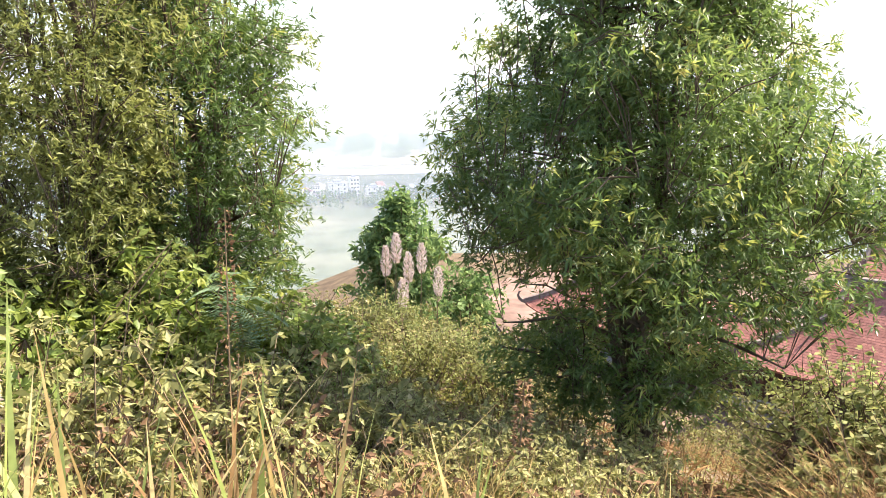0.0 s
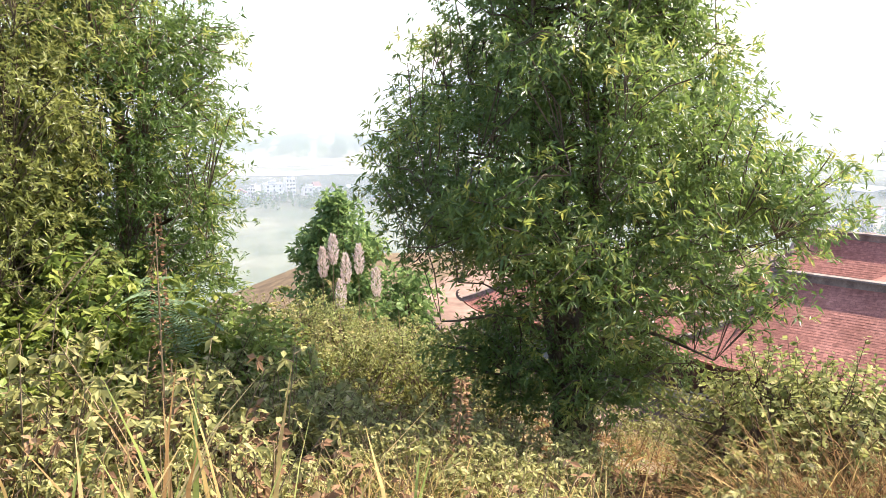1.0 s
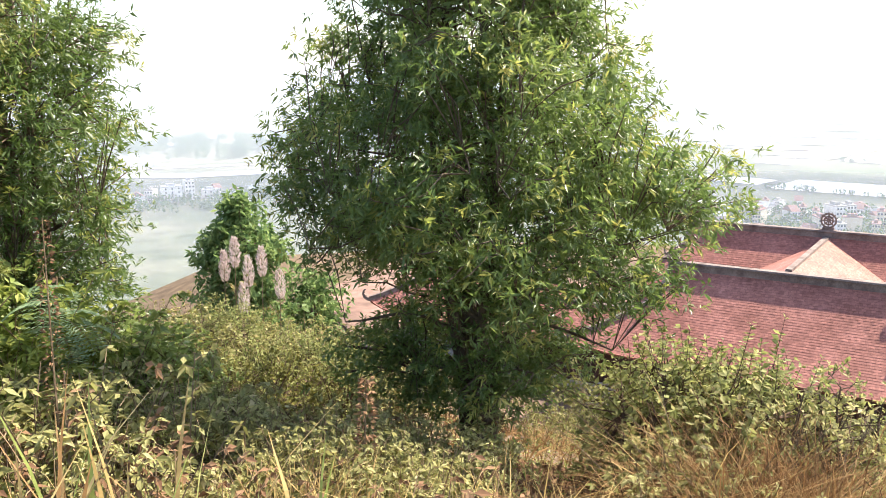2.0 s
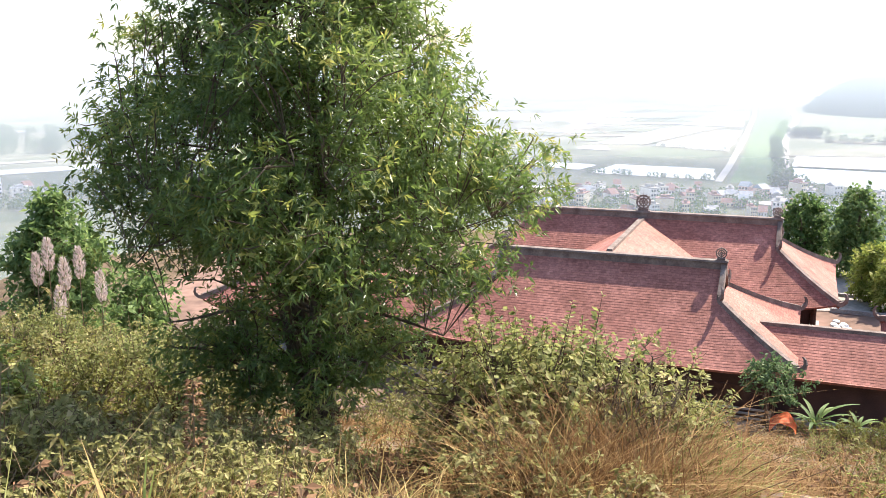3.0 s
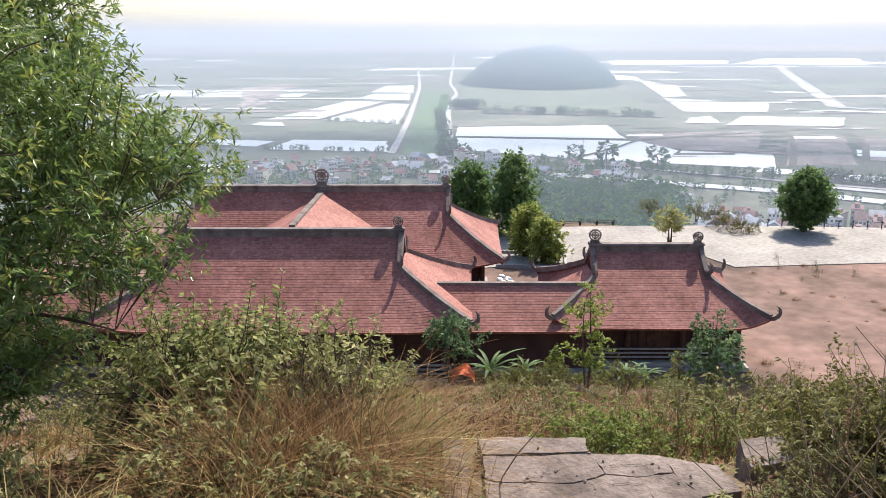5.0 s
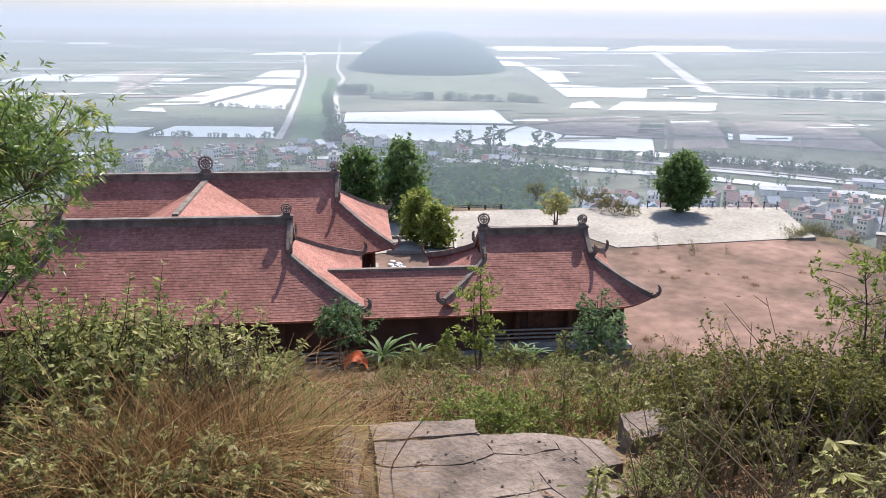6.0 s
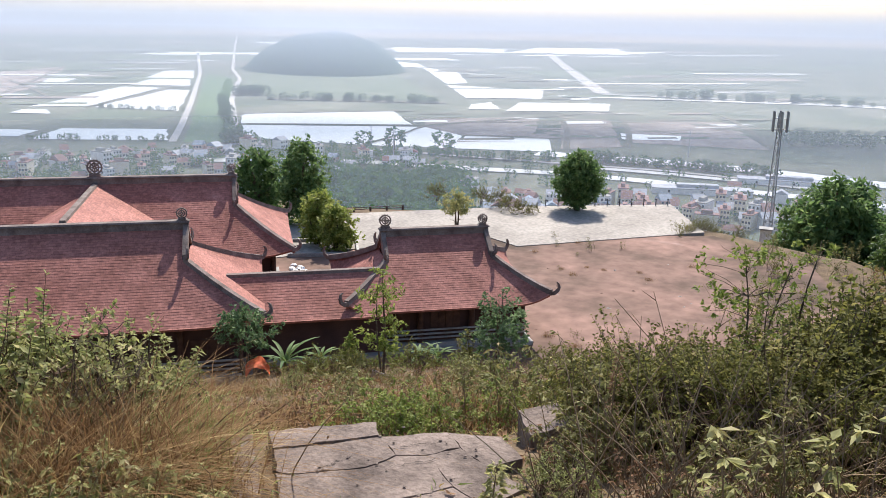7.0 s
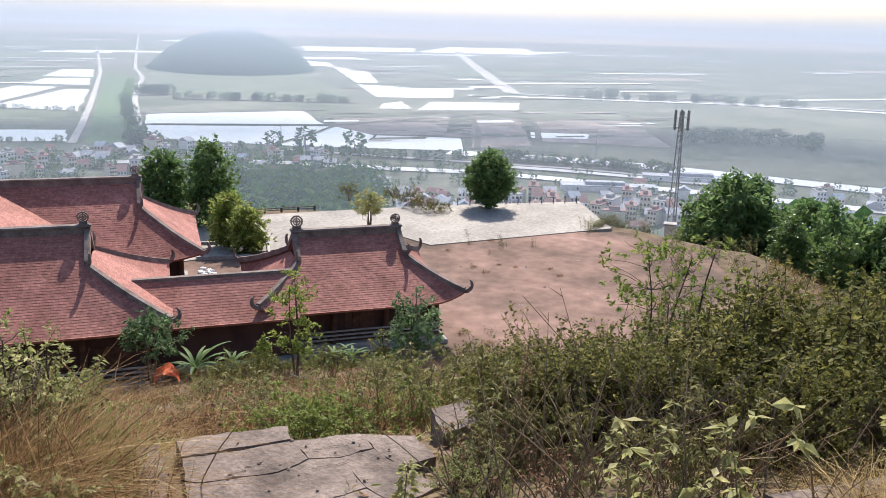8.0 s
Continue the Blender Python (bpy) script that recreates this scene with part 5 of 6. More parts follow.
# sapling with flat sprays in the thicket
crown_tree("young_tree", gpose(78.6, 9.2), RNG, [(0.9, -0.25, 0.25), (1.5, -0.75, 0.6), (1.85, -0.75, 0.9), (2.2, 0.1, 0.6)], 4, 60, 32, 0.062, 0.42, M_BRIGHT, "young tree with bare stems and flat leaf sprays", 0.022, 0.17, 0.0)
# shrub left of the steps with upright leafy tips
for az, h, s in ((30.5, 6.8, 0.95), (33.0, 6.7, 0.85), (35.3, 6.6, 1.1), (37.4, 6.8, 0.95), (27.0, 7.2, 1.0)):
    crown_tree("tall_shrub", gpose(az, h), RNG, [(0.4, -0.3, 0.3), (0.9 * s / 1.4, -0.45, 0.45), (s, -0.4, 0.4), (s + 0.2, -0.3, 0.3)], 7, 30, 20, 0.055, 0.42, M_WEED, "shrub with upright stems and small yellowing leaves", 0.014, 0.11, 0.1, "tall shrubs", "shrub")

# ---- plume grass, seed spikes and tall blades ----


def plume(az, h, height, label="tall pale pink feathery grass plume"):
    t = thing("plume_grass", gpose(az, h), label, "grass plume", "plume grasses")
    tv, tq = tubes([[(np.array([0, 0, -0.1]), 0.012), (np.array([0.03, 0, height * 0.5]), 0.009), (np.array([0.06, 0, height]), 0.004)]], 4)
    mesh_part("stalk", raw_mesh("stalk", tv, None, M_TWIG, tq), t)
    rs = np.random.RandomState(int(az * 100) % 999 + 1000)
    n = 420
    s = rs.uniform(0, 1, n)
    r = 0.085 * np.sin(np.pi * (0.12 + 0.85 * s)) ** 0.8
    th = rs.uniform(0, 6.28, n)
    q = np.sqrt(rs.uniform(0, 1, n))
    P = np.stack([0.06 + r * q * np.cos(th), r * q * np.sin(th), height - 0.42 + 0.52 * s], 1)
    D = np.stack([np.cos(th) * 0.5, np.sin(th) * 0.5, np.ones(n)], 1)
    V, T = leaf_arrays(P, D, rs.normal(size=(n, 3)), np.full(n, 0.08), np.full(n, 0.014), 0.1)
    mesh_part("plume", raw_mesh("plume", V, T, M_PLUME), t)
    b = mesh_part("blade_tuft", blade_mesh(random.Random(int(az * 10)), 40, height * 0.7, 0.014, 0.08, 0.5, M_GRASS), t)


for az, h, ht in ((-4.0, 14.6, 1.9), (-3.3, 14.9, 2.2), (-2.5, 14.7, 1.9), (-1.6, 14.9, 2.15), (-2.9, 14.3, 1.4), (-0.5, 15.2, 1.85)):
    plume(az, h, ht)


def spike(az, h, height, material, label, leaf=0.03):
    t = thing("seed_spike", gpose(az, h), label, "weed stalk", "seed spikes")
    tv, tq = tubes([[(np.array([0, 0, -0.1]), 0.009), (np.array([0.02, 0.01, height * 0.5]), 0.007), (np.array([0.05, 0, height]), 0.003)]], 4)
    mesh_part("stalk", raw_mesh("stalk", tv, None, M_TWIG, tq), t)
    rs = np.random.RandomState(int(abs(az) * 77) + 3)
    n = 260
    s = rs.uniform(0.35, 1, n)
    th = rs.uniform(0, 6.28, n)
    off = 0.045 * (1.1 - s) + 0.012
    P = np.stack([0.05 * s + off * np.cos(th), off * np.sin(th), height * s], 1)
    D = np.stack([np.cos(th), np.sin(th), rs.uniform(-0.3, 0.8, n)], 1)
    V, T = leaf_arrays(P, D, rs.normal(size=(n, 3)), leaf * rs.uniform(0.5, 1.3, n), leaf * 0.5 * rs.uniform(0.5, 1.3, n), 0.2)
    tagged(mesh_part("seed_head", raw_mesh("seed_head", V, T, material), t), kind="stuff")


spike(-13.4, 5.2, 1.85, M_DRY, "tall dry brown seed stalk among the weeds")
spike(5.8, 4.6, 0.95, M_DRY, "dry seed stalk with pale papery husks", 0.04)
spike(-27.5, 5.0, 1.3, M_PLUME, "tall pale seed stalk among the weeds")
spike(69.5, 6.6, 1.0, M_DRY, "dry reddish seed stalk in the thicket")
spike(61.5, 4.2, 0.75, M_WEED, "thin weed stalk with curled leaves before the landing", 0.05)
spike(14.5, 6.4, 0.55, M_DRY, "short withered seed stalk under the tree")

# wide grass blades close to the eye
for az, h, ht, n, mt in ((-23.5, 2.7, 1.45, 8, M_GRASS), (-18, 2.7, 1.15, 9, M_STRAW), (-8.6, 2.7, 1.35, 7, M_GRASS), (-13, 2.8, 1.25, 7, M_STRAW), (-27, 2.7, 1.4, 9, M_STRAW), (-20.5, 2.7, 1.2, 8, M_GRASS), (0.5, 2.8, 0.9, 8, M_STRAW), (-5.0, 2.8, 1.1, 8, M_STRAW), (-29, 2.6, 1.4, 9, M_GRASS), (-15.5, 2.7, 1.1, 8, M_STRAW), (5, 2.8, 0.8, 7, M_GRASS), (11, 2.8, 0.8, 8, M_STRAW), (-25, 2.8, 1.2, 8, M_STRAW), (-11, 2.9, 1.2, 6, M_BROWNGRASS)):
    t = new("broad_grass", blade_mesh(random.Random(int(az * 13) + 900), n, ht, 0.03, 0.12, 0.4, mt))
    t.matrix_basis = gpose(az, h)
    tagged(t, "tuft of broad yellowing grass blades", "grass", "broad grasses")

# pale feathery-leaved shrub before the left tree
def feather_shrub(az, h, height, n, label, material):
    t = thing("feathery_shrub", gpose(az, h), label, "shrub", "feathery shrubs")
    rs = random.Random(int(abs(az) * 10))
    paths, LP, LD = [[(np.array([0, 0, -0.1]), 0.02), (np.array([0.05, 0, height * 0.6]), 0.014), (np.array([0.1, 0, height]), 0.006)]], [], []
    for i in range(n):
        a, z = rs.uniform(0, 6.28), height * rs.uniform(0.25, 1.0)
        d = np.array([math.cos(a), math.sin(a), 0])
        L = rs.uniform(0.35, 0.65) * min(0.8, height)
        b = np.array([0.06, 0, z])
        pts = [b + d * L * s + np.array([0, 0, 0.25 * s - 0.45 * s * s]) * L * 1.6 for s in np.linspace(0, 1, 5)]
        paths.append([(p, 0.005 * (1 - 0.2 * k)) for k, p in enumerate(pts)])
        side = np.array([-d[1], d[0], 0])
        for k in range(16):
            s = 0.2 + 0.8 * k / 15
            p = b + d * L * s + np.array([0, 0, 0.25 * s - 0.45 * s * s]) * L * 1.6
            for e in (-1, 1):
                for q in range(3):
                    LP.append(p + side * e * 0.035 * q)
                    LD.append(side * e + d * 0.5 + np.array([0, 0, -0.15]))
    V, T = leaf_arrays(LP, LD, np.tile(np.array([0, 0, 1.0]), (len(LP), 1)), np.full(len(LP), 0.055), np.full(len(LP), 0.022), 0.1)
    tv, tq = tubes(paths, 4)
    mesh_part("stalk", raw_mesh("stalk", tv, None, M_TWIG, tq), t)
    mesh_part("foliage", raw_mesh("foliage", V, T, material), t)


feather_shrub(-13.8, 6.9, 1.55, 30, "silvery shrub with feathery fronds before the acacia", M_SILVER)
for az, h, k in ((65.2, 5.8, 0.42), (66.4, 6.0, 0.5), (67.6, 5.7, 0.38)):
    green_shrub(spot(az, h, k))
# broad-leaved weeds in the thicket shade
big_weed = weed_kind("broad_weed", 171, 2, 0.6, 4, 0.085, 0.5, 14, M_WEED, "weed with a few broad pale leaves", lean=0.3, splay=0.25)
for az, h, s in ((80.2, 5.0, 1.3), (79.0, 4.7, 0.8), (74.5, 5.1, 0.8), (91.5, 4.9, 1.2), (30.5, 5.0, 0.7), (34.0, 5.0, 0.6), (83.0, 5.3, 0.9)):
    big_weed(spot(az, h, s))
# bare twigs in the thicket
bare = weed_kind("bare_bush", 191, 2, 0.9, 12, 0.02, 0.5, 1, M_DRY, "bare brown tangle of twigs", lean=0.9, splay=0.5)
sow(16, 70, 90, 5.2, 6.6, 0.8, 1.2, bare)
sow(8, 26, 40, 5.4, 6.4, 0.8, 1.2, bare)
# bare grey sapling at the far left
sow(3, -27.5, -24.5, 6.0, 6.8, 1.8, 2.2, bare)

# ---- plaza fittings ----
for i in range(11):
    t = i / 10
    x, y = 71.9 + (79.4 - 71.9) * t, 34.4 + (25.1 - 34.4) * t
    b = thing("bollard_light", pose(x, y, YARD + 0.16), "small dark garden lamp at the plaza edge", "garden lamp", "plaza lamps")
    bm = bmesh.new()
    bmesh.ops.create_cone(bm, cap_ends=True, segments=10, radius1=0.05, radius2=0.04, depth=0.55, matrix=Matrix.Translation((0, 0, 0.275)))
    part("post", bm, M_DARK, b)
    bm = bmesh.new()
    bmesh.ops.create_cone(bm, cap_ends=True, segments=12, radius1=0.14, radius2=0.03, depth=0.12, matrix=Matrix.Translation((0, 0, 0.6)))
    part("cap", bm, M_DARK, b)
rail = thing("plaza_rail", pose(0, 0, 0), "low dark railing along the back of the plaza", "railing")
p0, p1 = Vector((46.6, 58.0, YARD + 0.16)), Vector((62.4, 44.2, YARD + 0.16))
for i in range(15):
    p = p0.lerp(p1, i / 14)
    bm = bmesh.new()
    box(bm, p.x - 0.07, p.x + 0.07, p.y - 0.07, p.y + 0.07, p.z, p.z + (0.45 if i != 9 else 0.9))
    part("post", bm, M_WALL, rail)
for z in (0.2, 0.38):
    bm = bmesh.new()
    beam(bm, [p0 + Vector((0, 0, z)), p1 + Vector((0, 0, z))], 0.06, 0.06)
    part("rail", bm, M_WALL, rail)
kerbp = thing("planter", gpose(49.3, 63.2, YARD + 0.03), "low pale kerb round the planting bed", "planter kerb")
for x0, x1, y0, y1 in ((-2.6, 2.6, -2.2, -2.0), (-2.6, 2.6, 2.0, 2.2), (-2.6, -2.4, -2.0, 2.0), (2.4, 2.6, -2.0, 2.0)):
    bm = bmesh.new()
    box(bm, x0, x1, y0, y1, 0.0, 0.35)
    part("kerb_side", bm, M_PLINTH, kerbp)
sacks = random.Random(9)
for i in range(9):
    bm = bmesh.new()
    bmesh.ops.create_icosphere(bm, subdivisions=2, radius=0.22)
    for v in bm.verts:
        v.co.z *= 0.6
        v.co += v.normal * 0.05 * noise.noise(v.co * 9 + Vector((i, 0, 0)))
    ob = part("rubbish_bag", bm, M_WHITE if i % 3 else M_STEEL)
    px, py = polar(47.6 + sacks.uniform(-0.5, 0.5), 58 + sacks.uniform(-1, 1))
    ob.location = (px, py, YARD + 0.16)
    tagged(ob, "small pale sack lying beside the rear hall", "sack", "sacks by the hall")
for i in range(60):
    bm = bmesh.new()
    bmesh.ops.create_icosphere(bm, subdivisions=1, radius=sacks.uniform(0.06, 0.2))
    for v in bm.verts:
        v.co *= sacks.uniform(0.6, 1.2)
        v.co.z *= 0.6
    ob = part("stone", bm, M_PAVE if i % 2 else M_YARD)
    px, py = polar(sacks.uniform(63, 80), sacks.uniform(46, 64))
    ob.location = (px, py, YARD + 0.05)
    tagged(ob, "small pale stone on the bare yard", "stone", "yard stones")

# ---- radio mast ----
mx, my = polar(78.8, 104)
mz = ground_z(mx, my)
MH = 1.6 - 104 * math.tan(radians(5.2)) - mz
mast = thing("radio_mast", pose(mx, my, mz), "grey lattice radio mast with panel antennas", "radio mast")
legs = []
for i in range(3):
    a = 2 * math.pi * i / 3
    legs.append([np.array([(0.8 - 0.55 * s) * math.cos(a), (0.8 - 0.55 * s) * math.sin(a), MH * s]) for s in np.linspace(0, 1, 19)])
    tv, tq = tubes([[(p, 0.07) for p in legs[-1]]], 5)
    mesh_part("leg", raw_mesh("leg", tv, None, M_STEEL, tq), mast)
for k in range(18):
    for i in range(3):
        j = (i + 1) % 3
        tv, tq = tubes([[(legs[i][k], 0.035), (legs[j][k + 1], 0.035)], [(legs[i][k], 0.03), (legs[j][k], 0.03)]], 4)
        mesh_part("brace", raw_mesh("brace", tv, None, M_STEEL, tq), mast)
for i in range(6):
    a = 2 * math.pi * i / 6 + 0.3
    bm = bmesh.new()
    x, y = 0.85 * math.cos(a), 0.85 * math.sin(a)
    box(bm, x - 0.15, x + 0.15, y - 0.09, y + 0.09, MH - 2.1, MH + 0.2)
    bmesh.ops.bevel(bm, geom=bm.edges[:], offset=0.03, segments=1, affect="EDGES")
    part("antenna", bm, M_PLINTH, mast, "pale grey panel antenna")
    tv, tq = tubes([[(np.array([0, 0, MH - 0.6]), 0.04), (np.array([x, y, MH - 0.6]), 0.04)], [(np.array([0, 0, MH - 1.8]), 0.04), (np.array([x, y, MH - 1.8]), 0.04)]], 4)
    mesh_part("arm", raw_mesh("arm", tv, None, M_STEEL, tq), mast)
hut = thing("mast_hut", gpose(78.7, 92, -19.6), "small white concrete hut at the foot of the mast", "hut")
bm = bmesh.new()
box(bm, -0.55, 0.55, -0.55, 0.55, -3.0, 0.9)
part("wall", bm, M_WHITE, hut)
bm = bmesh.new()
box(bm, -0.68, 0.68, -0.68, 0.68, 0.9, 1.05)
part("roof", bm, M_PLINTH, hut)

# ---- the village on the plain ----
M_HROOF = [mat("house_roof_red", (0.20, 0.11, 0.09), (0.30, 0.165, 0.135), 0.3, 0.85, 0.2, 3), mat("house_roof_grey", (0.30, 0.31, 0.33), (0.42, 0.43, 0.45), 0.3, 0.6, 0.1, 3), mat("house_roof_blue", (0.22, 0.26, 0.31), (0.30, 0.34, 0.38), 0.3, 0.5, 0.1, 3)]
M_HWALL = [M_WHITE, mat("cream_wall", (0.60, 0.52, 0.38), (0.70, 0.62, 0.48), 0.3, 0.85, 0.1, 3), mat("grey_wall", (0.36, 0.35, 0.34), (0.46, 0.45, 0.44), 0.3, 0.85, 0.1, 3), mat("pink_wall", (0.52, 0.36, 0.32), (0.62, 0.46, 0.41), 0.3, 0.85, 0.1, 3)]


def house(w, d, storeys, roof, wall, pitched, label):
    h = thing("house", pose(0, 0, -600), label, "house", "village houses")
    H = 3.3 * storeys
    bm = bmesh.new()
    box(bm, -w / 2, w / 2, -d / 2, d / 2, -1, H)
    part("wall", bm, wall, h)
    bm = bmesh.new()
    if pitched:
        vs = [bm.verts.new(p) for p in ((-w / 2 - .4, -d / 2 - .5, H), (w / 2 + .4, -d / 2 - .5, H), (w / 2 + .4, d / 2 + .5, H), (-w / 2 - .4, d / 2 + .5, H), (-w / 2 - .4, 0, H + d * 0.32), (w / 2 + .4, 0, H + d * 0.32))]
        for f in ((0, 1, 5, 4), (2, 3, 4, 5), (0, 4, 3), (1, 2, 5), (3, 2, 1, 0)):
            bm.faces.new([vs[i] for i in f])
    else:
        box(bm, -w / 2 - 0.3, w / 2 + 0.3, -d / 2 - 0.3, d / 2 + 0.3, H, H + 0.5)
        box(bm, -w / 4, w / 6, -d / 4, d / 4, H + 0.5, H + 2.6)
    part("roof", bm, roof, h)
    for s in range(storeys):
        for i in range(3):
            x = -w / 2 + w * (i + 0.5) / 3
            bm = bmesh.new()
            box(bm, x - 0.6, x + 0.6, -d / 2 - 0.08, -d / 2 + 0.01, 3.3 * s + 1.0, 3.3 * s + 2.5)
            part("window", bm, M_DARK, h)
    return h


kinds = [house(6, 12, 2, M_HROOF[0], M_HWALL[0], True, "white two-storey village house with red pitched roof"),
         house(7, 14, 3, M_PLINTH, M_HWALL[0], False, "white three-storey village house with flat roof"),
         house(9, 8, 1, M_HROOF[0], M_HWALL[1], True, "low cream village house with red tile roof"),
         house(12, 9, 1, M_HROOF[1], M_HWALL[2], True, "long grey village shed with metal roof"),
         house(7, 10, 2, M_HROOF[2], M_HWALL[3], True, "pinkish village house with blue metal roof"),
         house(6, 13, 3, M_HROOF[0], M_HWALL[1], False, "cream three-storey village house with red roof slab"),
         house(8, 9, 2, M_HROOF[1], M_HWALL[0], True, "white village house with grey roof")]
VR = random.Random(21)


def village(n, az0, az1, h0, h1):
    for i in range(n):
        az, h = VR.uniform(az0, az1), VR.uniform(h0, h1)
        x, y = polar(az, h)
        copy_thing(VR.choice(kinds), pose(x, y, PLAIN, 0, 0, -az + VR.choice((0, 0, 90, 20, -20))) @ Matrix.Scale(VR.uniform(0.7, 1.0), 4))


village(62, 28, 44.5, 560, 680)
village(26, 44, 56, 560, 660)
village(100, 56.5, 82, 440, 505)
village(30, 76, 96, 480, 620)
village(16, -16, 8, 700, 790)
village(26, -20, 8, 1150, 1500)
for o in kinds:
    o.location = fr(610 + 14 * kinds.index(o), -120 + 25 * kinds.index(o)) + (PLAIN,)
for az, h, w, s, lab in ((-7.4, 752, 16, 4, "white four-storey village hall"), (-6.3, 760, 8, 5, "white narrow five-storey house"), (-9.2, 1070, 46, 4, "long white four-storey school building"), (-5.0, 770, 14, 2, "white low building with grey roof"), (74.5, 545, 60, 1, "long white factory shed"), (80.0, 600, 70, 1, "long pale factory shed")):
    b = house(w, 12, s, M_HROOF[1], M_WHITE, False, lab)
    x, y = polar(az, h)
    b.matrix_basis = pose(x, y, PLAIN, 0, 0, -az + 8)

# ---- far trees: separate ones along the dykes, joined woods ----


def far_crown(rng, w, h, n=110):
    P, D = [], []
    for _ in range(n):
        z = rng.random()
        r = w / 2 * math.sin(math.pi * (0.12 + 0.8 * z)) ** 0.6 * (0.55 + 0.45 * rng.random())
        a = rng.uniform(0, 6.28)
        P.append((r * math.cos(a), r * math.sin(a), h * (0.12 + 0.85 * z)))
        D.append((math.cos(a) + rng.uniform(-.7, .7), math.sin(a) + rng.uniform(-.7, .7), rng.uniform(-0.4, 0.9)))
    L = np.array([rng.uniform(0.16, 0.3) for _ in range(n)]) * w
    return leaf_arrays(P, D, np.random.RandomState(n).normal(size=(n, 3)) + np.array([0, 0, 1.0]), L, L * 0.75, 0.1, False)


FT = []
for k in range(4):
    V, T = far_crown(random.Random(300 + k), 7.5 + k, 8.5 + 0.7 * k, 130)
    FT.append((raw_mesh("crown", V, T, M_FARTREE), raw_mesh("trunk", *[(lambda q: (q[0], None, M_BARK, q[1]))(tubes([[(np.array([0, 0, -0.5]), 0.4), (np.array([0, 0, 5.0]), 0.2)]], 5))][0])))


def far_tree(x, y, s):
    c, k = VR.choice(FT)
    t = thing("far_tree", pose(x, y, PLAIN, 0, 0, VR.uniform(0, 360)) @ Matrix.Scale(s, 4), "distant dark green tree on the plain", "tree", "trees on the plain")
    mesh_part("trunk", k, t)
    mesh_part("crown", c, t)


def row(p0, p1, n, s0, s1, jit=6):
    for i in range(n):
        t = (i + VR.uniform(-0.4, 0.4)) / n
        far_tree(p0[0] + (p1[0] - p0[0]) * t + VR.uniform(-jit, jit), p0[1] + (p1[1] - p0[1]) * t + VR.uniform(-jit, jit), VR.uniform(s0, s1))


row((535, 371), (579, 268), 16, 0.6, 0.95, 3)
row((592, 265), (618, 120), 44, 0.55, 0.95, 3)
row((545, 422), (576, 332), 3, 1.5, 1.8, 2)
row((505, 500), (545, 430), 10, 0.35, 0.7)
row((408, 668), (474, 570), 16, 0.3, 0.7, 3)
row((601, 846), (640, 745), 16, 0.3, 0.6, 2)
row((505, 535), (760, 815), 40, 0.5, 0.9, 4)
row((816, 850), (845, 822), 10, 1.0, 1.6, 5)
row((810, 775), (912, 585), 34, 0.6, 1.1, 8)
row((1200, 400), (1270, 80), 30, 0.7, 1.3, 8)
row((500, 540), (500, 505), 6, 0.9, 1.5, 5)


def woods(name, n, az0, az1, h0, h1, s0, s1, label):
    Vs, Ts, off = [], [], 0
    base = [far_crown(random.Random(400 + k), 8.5, 8.5, 70) for k in range(5)]
    for i in range(n):
        V, T = base[VR.randrange(5)]
        az, h, s = VR.uniform(az0, az1), VR.uniform(h0, h1), VR.uniform(s0, s1)
        x, y = polar(az, h)
        a = VR.uniform(0, 6.28)
        R = np.array([[math.cos(a), -math.sin(a), 0], [math.sin(a), math.cos(a), 0], [0, 0, 1]])
        Vs.append(V @ R.T * s + np.array([x, y, ground_z(x, y)]))
        Ts.append(T + off)
        off += len(V)
    return tagged(new(name, raw_mesh(name, np.concatenate(Vs), np.concatenate(Ts), M_FARTREE)), label, "woods", kind="stuff")


woods("village_trees", 260, 26, 56, 560, 670, 0.45, 0.95, "dark green trees among the village houses")
woods("village_trees", 190, 56, 96, 440, 620, 0.35, 0.8, "dark green trees among the village houses")
woods("foot_woods", 420, 44, 59, 400, 545, 0.8, 1.7, "dense hazy woods at the foot of the hill")
woods("river_woods", 300, -30, 10, 680, 780, 0.5, 1.1, "dark trees among houses by the river")
woods("river_woods", 400, -30, 12, 1120, 1500, 0.8, 2.2, "hazy blue woods beyond the river")
woods("plain_woods", 70, 79, 87, 800, 860, 0.8, 1.5, "hazy dark wood on the plain")
woods("hillside_woods", 160, 84, 104, 95, 150, 0.8, 1.3, "dense dark woods falling down the hillside")
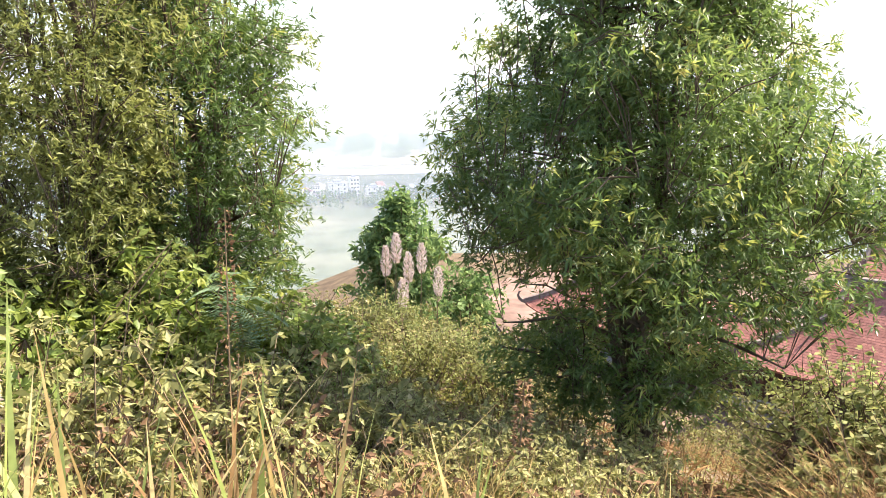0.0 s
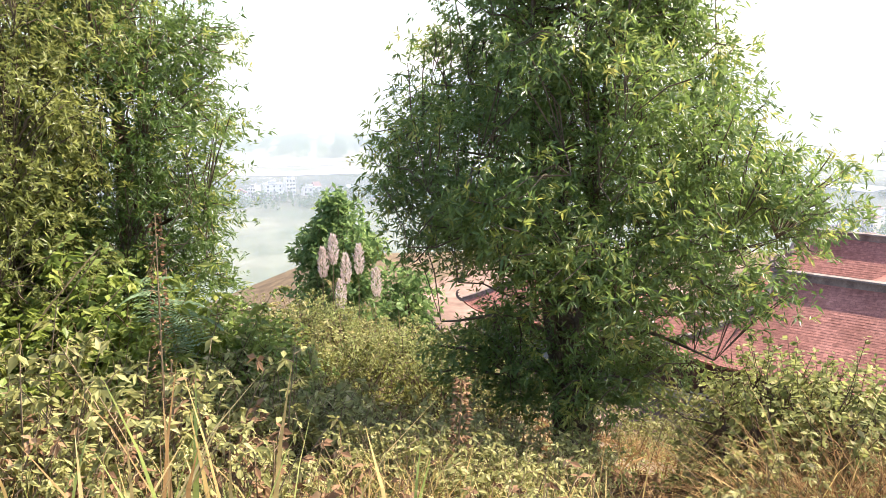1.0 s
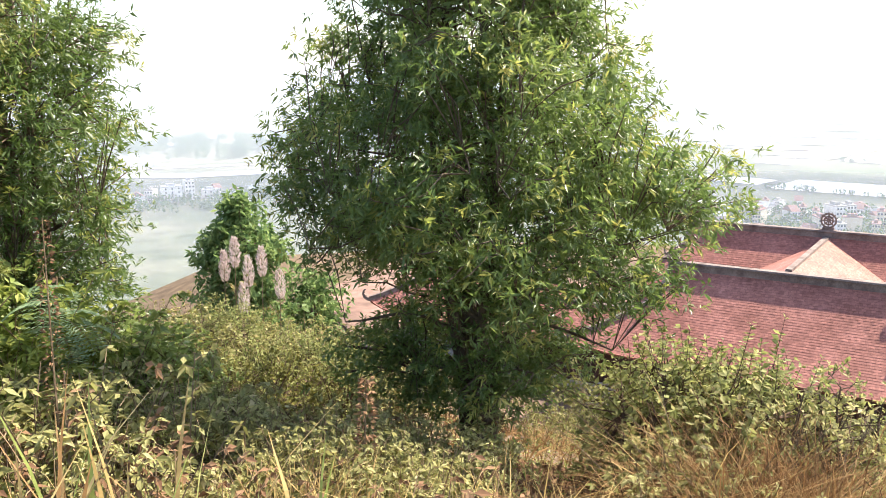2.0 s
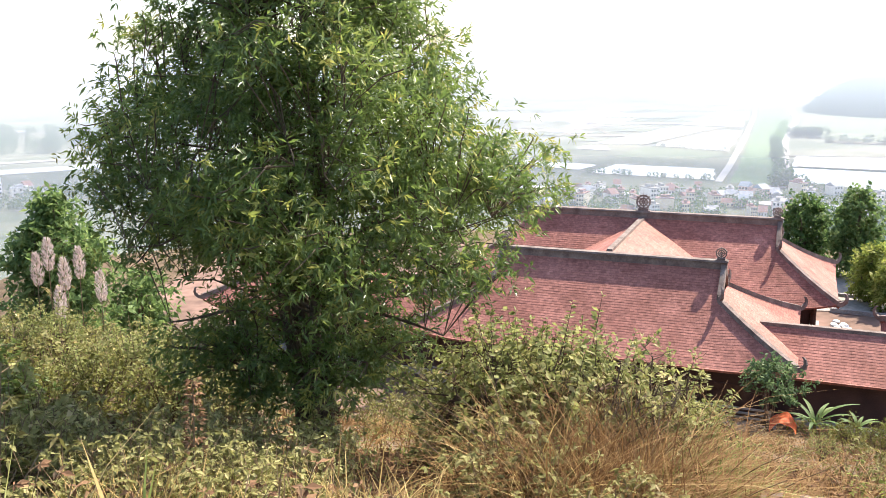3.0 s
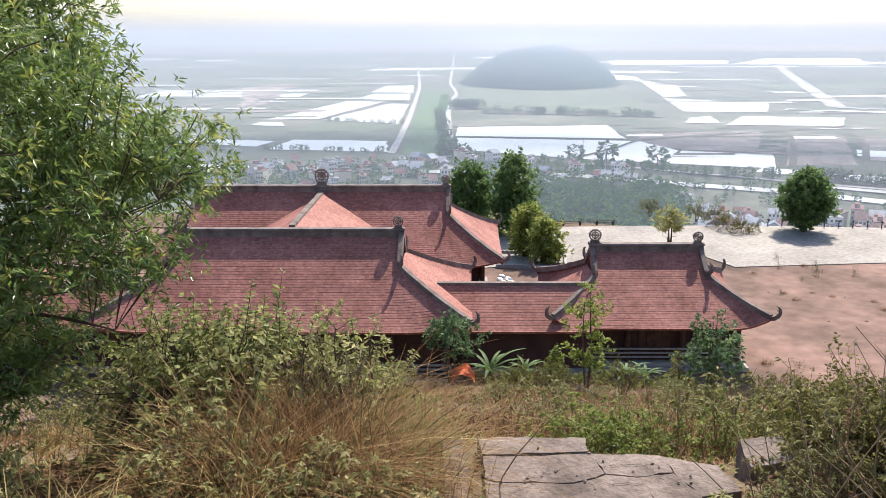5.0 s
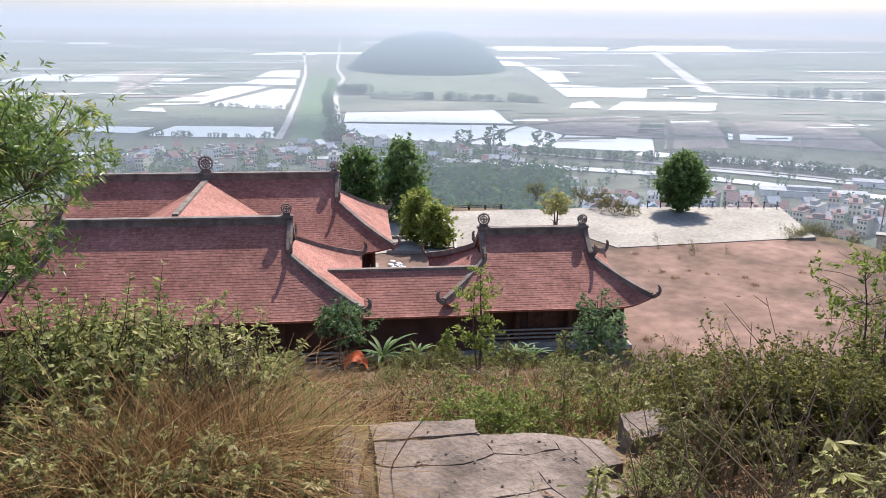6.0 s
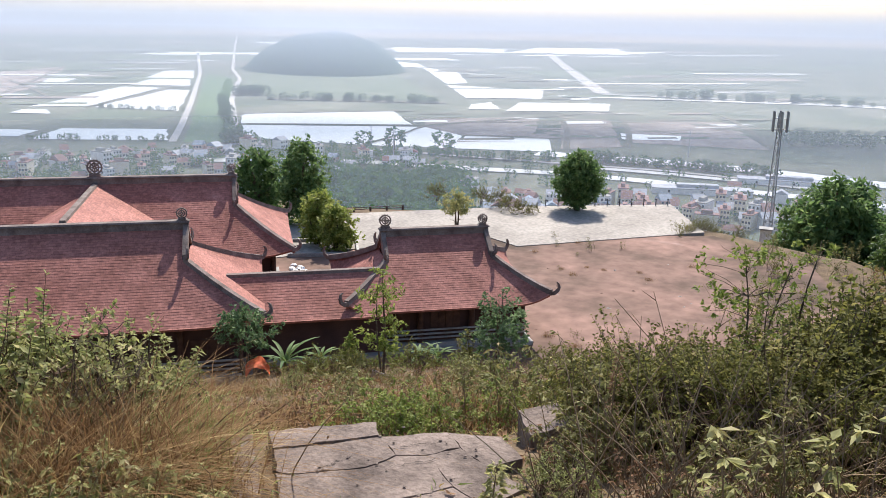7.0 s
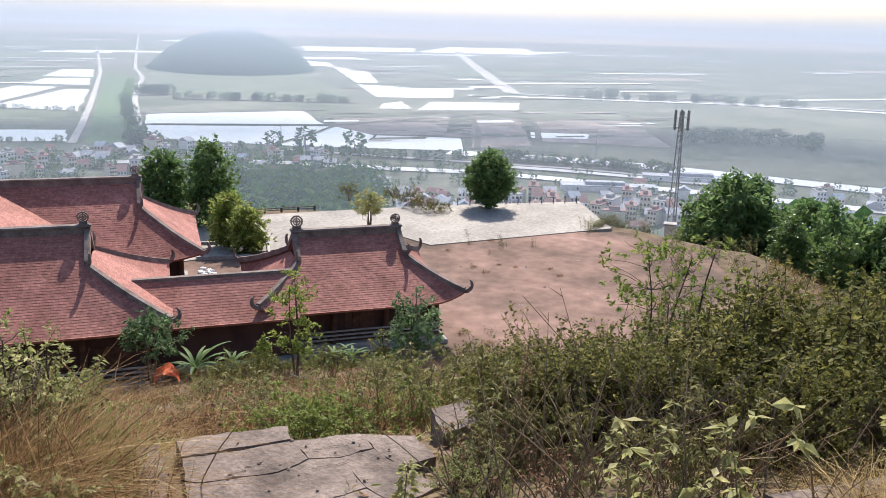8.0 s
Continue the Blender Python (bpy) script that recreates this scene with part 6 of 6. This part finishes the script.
# patchwork of far fields
for i in range(70):
    a, b = VR.uniform(900, 3600), VR.uniform(-1700, 2600)
    if -130 < b < 30 or (b < 420 and b > 0 and a < 2150):
        continue
    mt, cat = VR.choice(((M_FIELD, "field"), (M_MUD, "mudflat"), (M_SKY_WATER, "pond"), (M_FIELD, "field"), (M_MUD, "mudflat")))
    field(cat, a, a + VR.uniform(40, 190), b, b + VR.uniform(90, 420), mt, {"field": "green rice field on the far plain", "mudflat": "bare brown field on the far plain", "pond": POND}[cat], cat, VR.uniform(-0.3, 0.3), 0.25 + i * 0.001)
# long narrow ponds and dykes that line the far plain
for i in range(46):
    a, b = VR.uniform(1000, 3000), VR.choice((VR.uniform(-1300, -240), VR.uniform(240, 1700)))
    w = VR.uniform(120, 420)
    if VR.random() < 0.6:
        field("pond", a, a + VR.uniform(8, 40), b, b + w, M_SKY_WATER, "narrow pond with the white sky's reflection partly painted in", "pond", VR.uniform(-0.4, 0.4), 0.9 + i * 0.002, wob=0.15)
    else:
        field("dyke", a, a + VR.uniform(5, 12), b, b + w * 1.6, M_HILL, "dark overgrown dyke between the fields", "dyke", VR.uniform(-0.3, 0.3), 1.1 + i * 0.002, wob=0.05)
# power poles on the dyke
for k, (az, h) in enumerate(((52.5, 690), (54.0, 650), (73.5, 700))):
    x, y = polar(az, h)
    pl = thing("power_pole", pose(x, y, PLAIN), "tall thin grey power pole on the plain", "power pole", "power poles")
    tv, tq = tubes([[(np.array([0, 0, -1]), 0.5), (np.array([0, 0, 20]), 0.3)]], 6)
    mesh_part("pole", raw_mesh("pole", tv, None, M_STEEL, tq), pl)
    tv, tq = tubes([[(np.array([-2.5, 0, 18]), 0.2), (np.array([2.5, 0, 18]), 0.2)]], 4)
    mesh_part("crossarm", raw_mesh("crossarm", tv, None, M_STEEL, tq), pl)

# tufts on the yard
for i in range(46):
    az, h = VR.uniform(61, 82), VR.choice((VR.uniform(38, 46), VR.uniform(56, 68)))
    (olive_weed if i % 2 else brown_clump)(gpose(az, h, YARD + 0.1) @ Matrix.Scale(VR.uniform(0.4, 0.9), 4))
cover("yard_grass", 4200, 61, 86, 38, 48, 0.16, 0.1, M_BROWNGRASS, "thin dry grass on the bare yard")
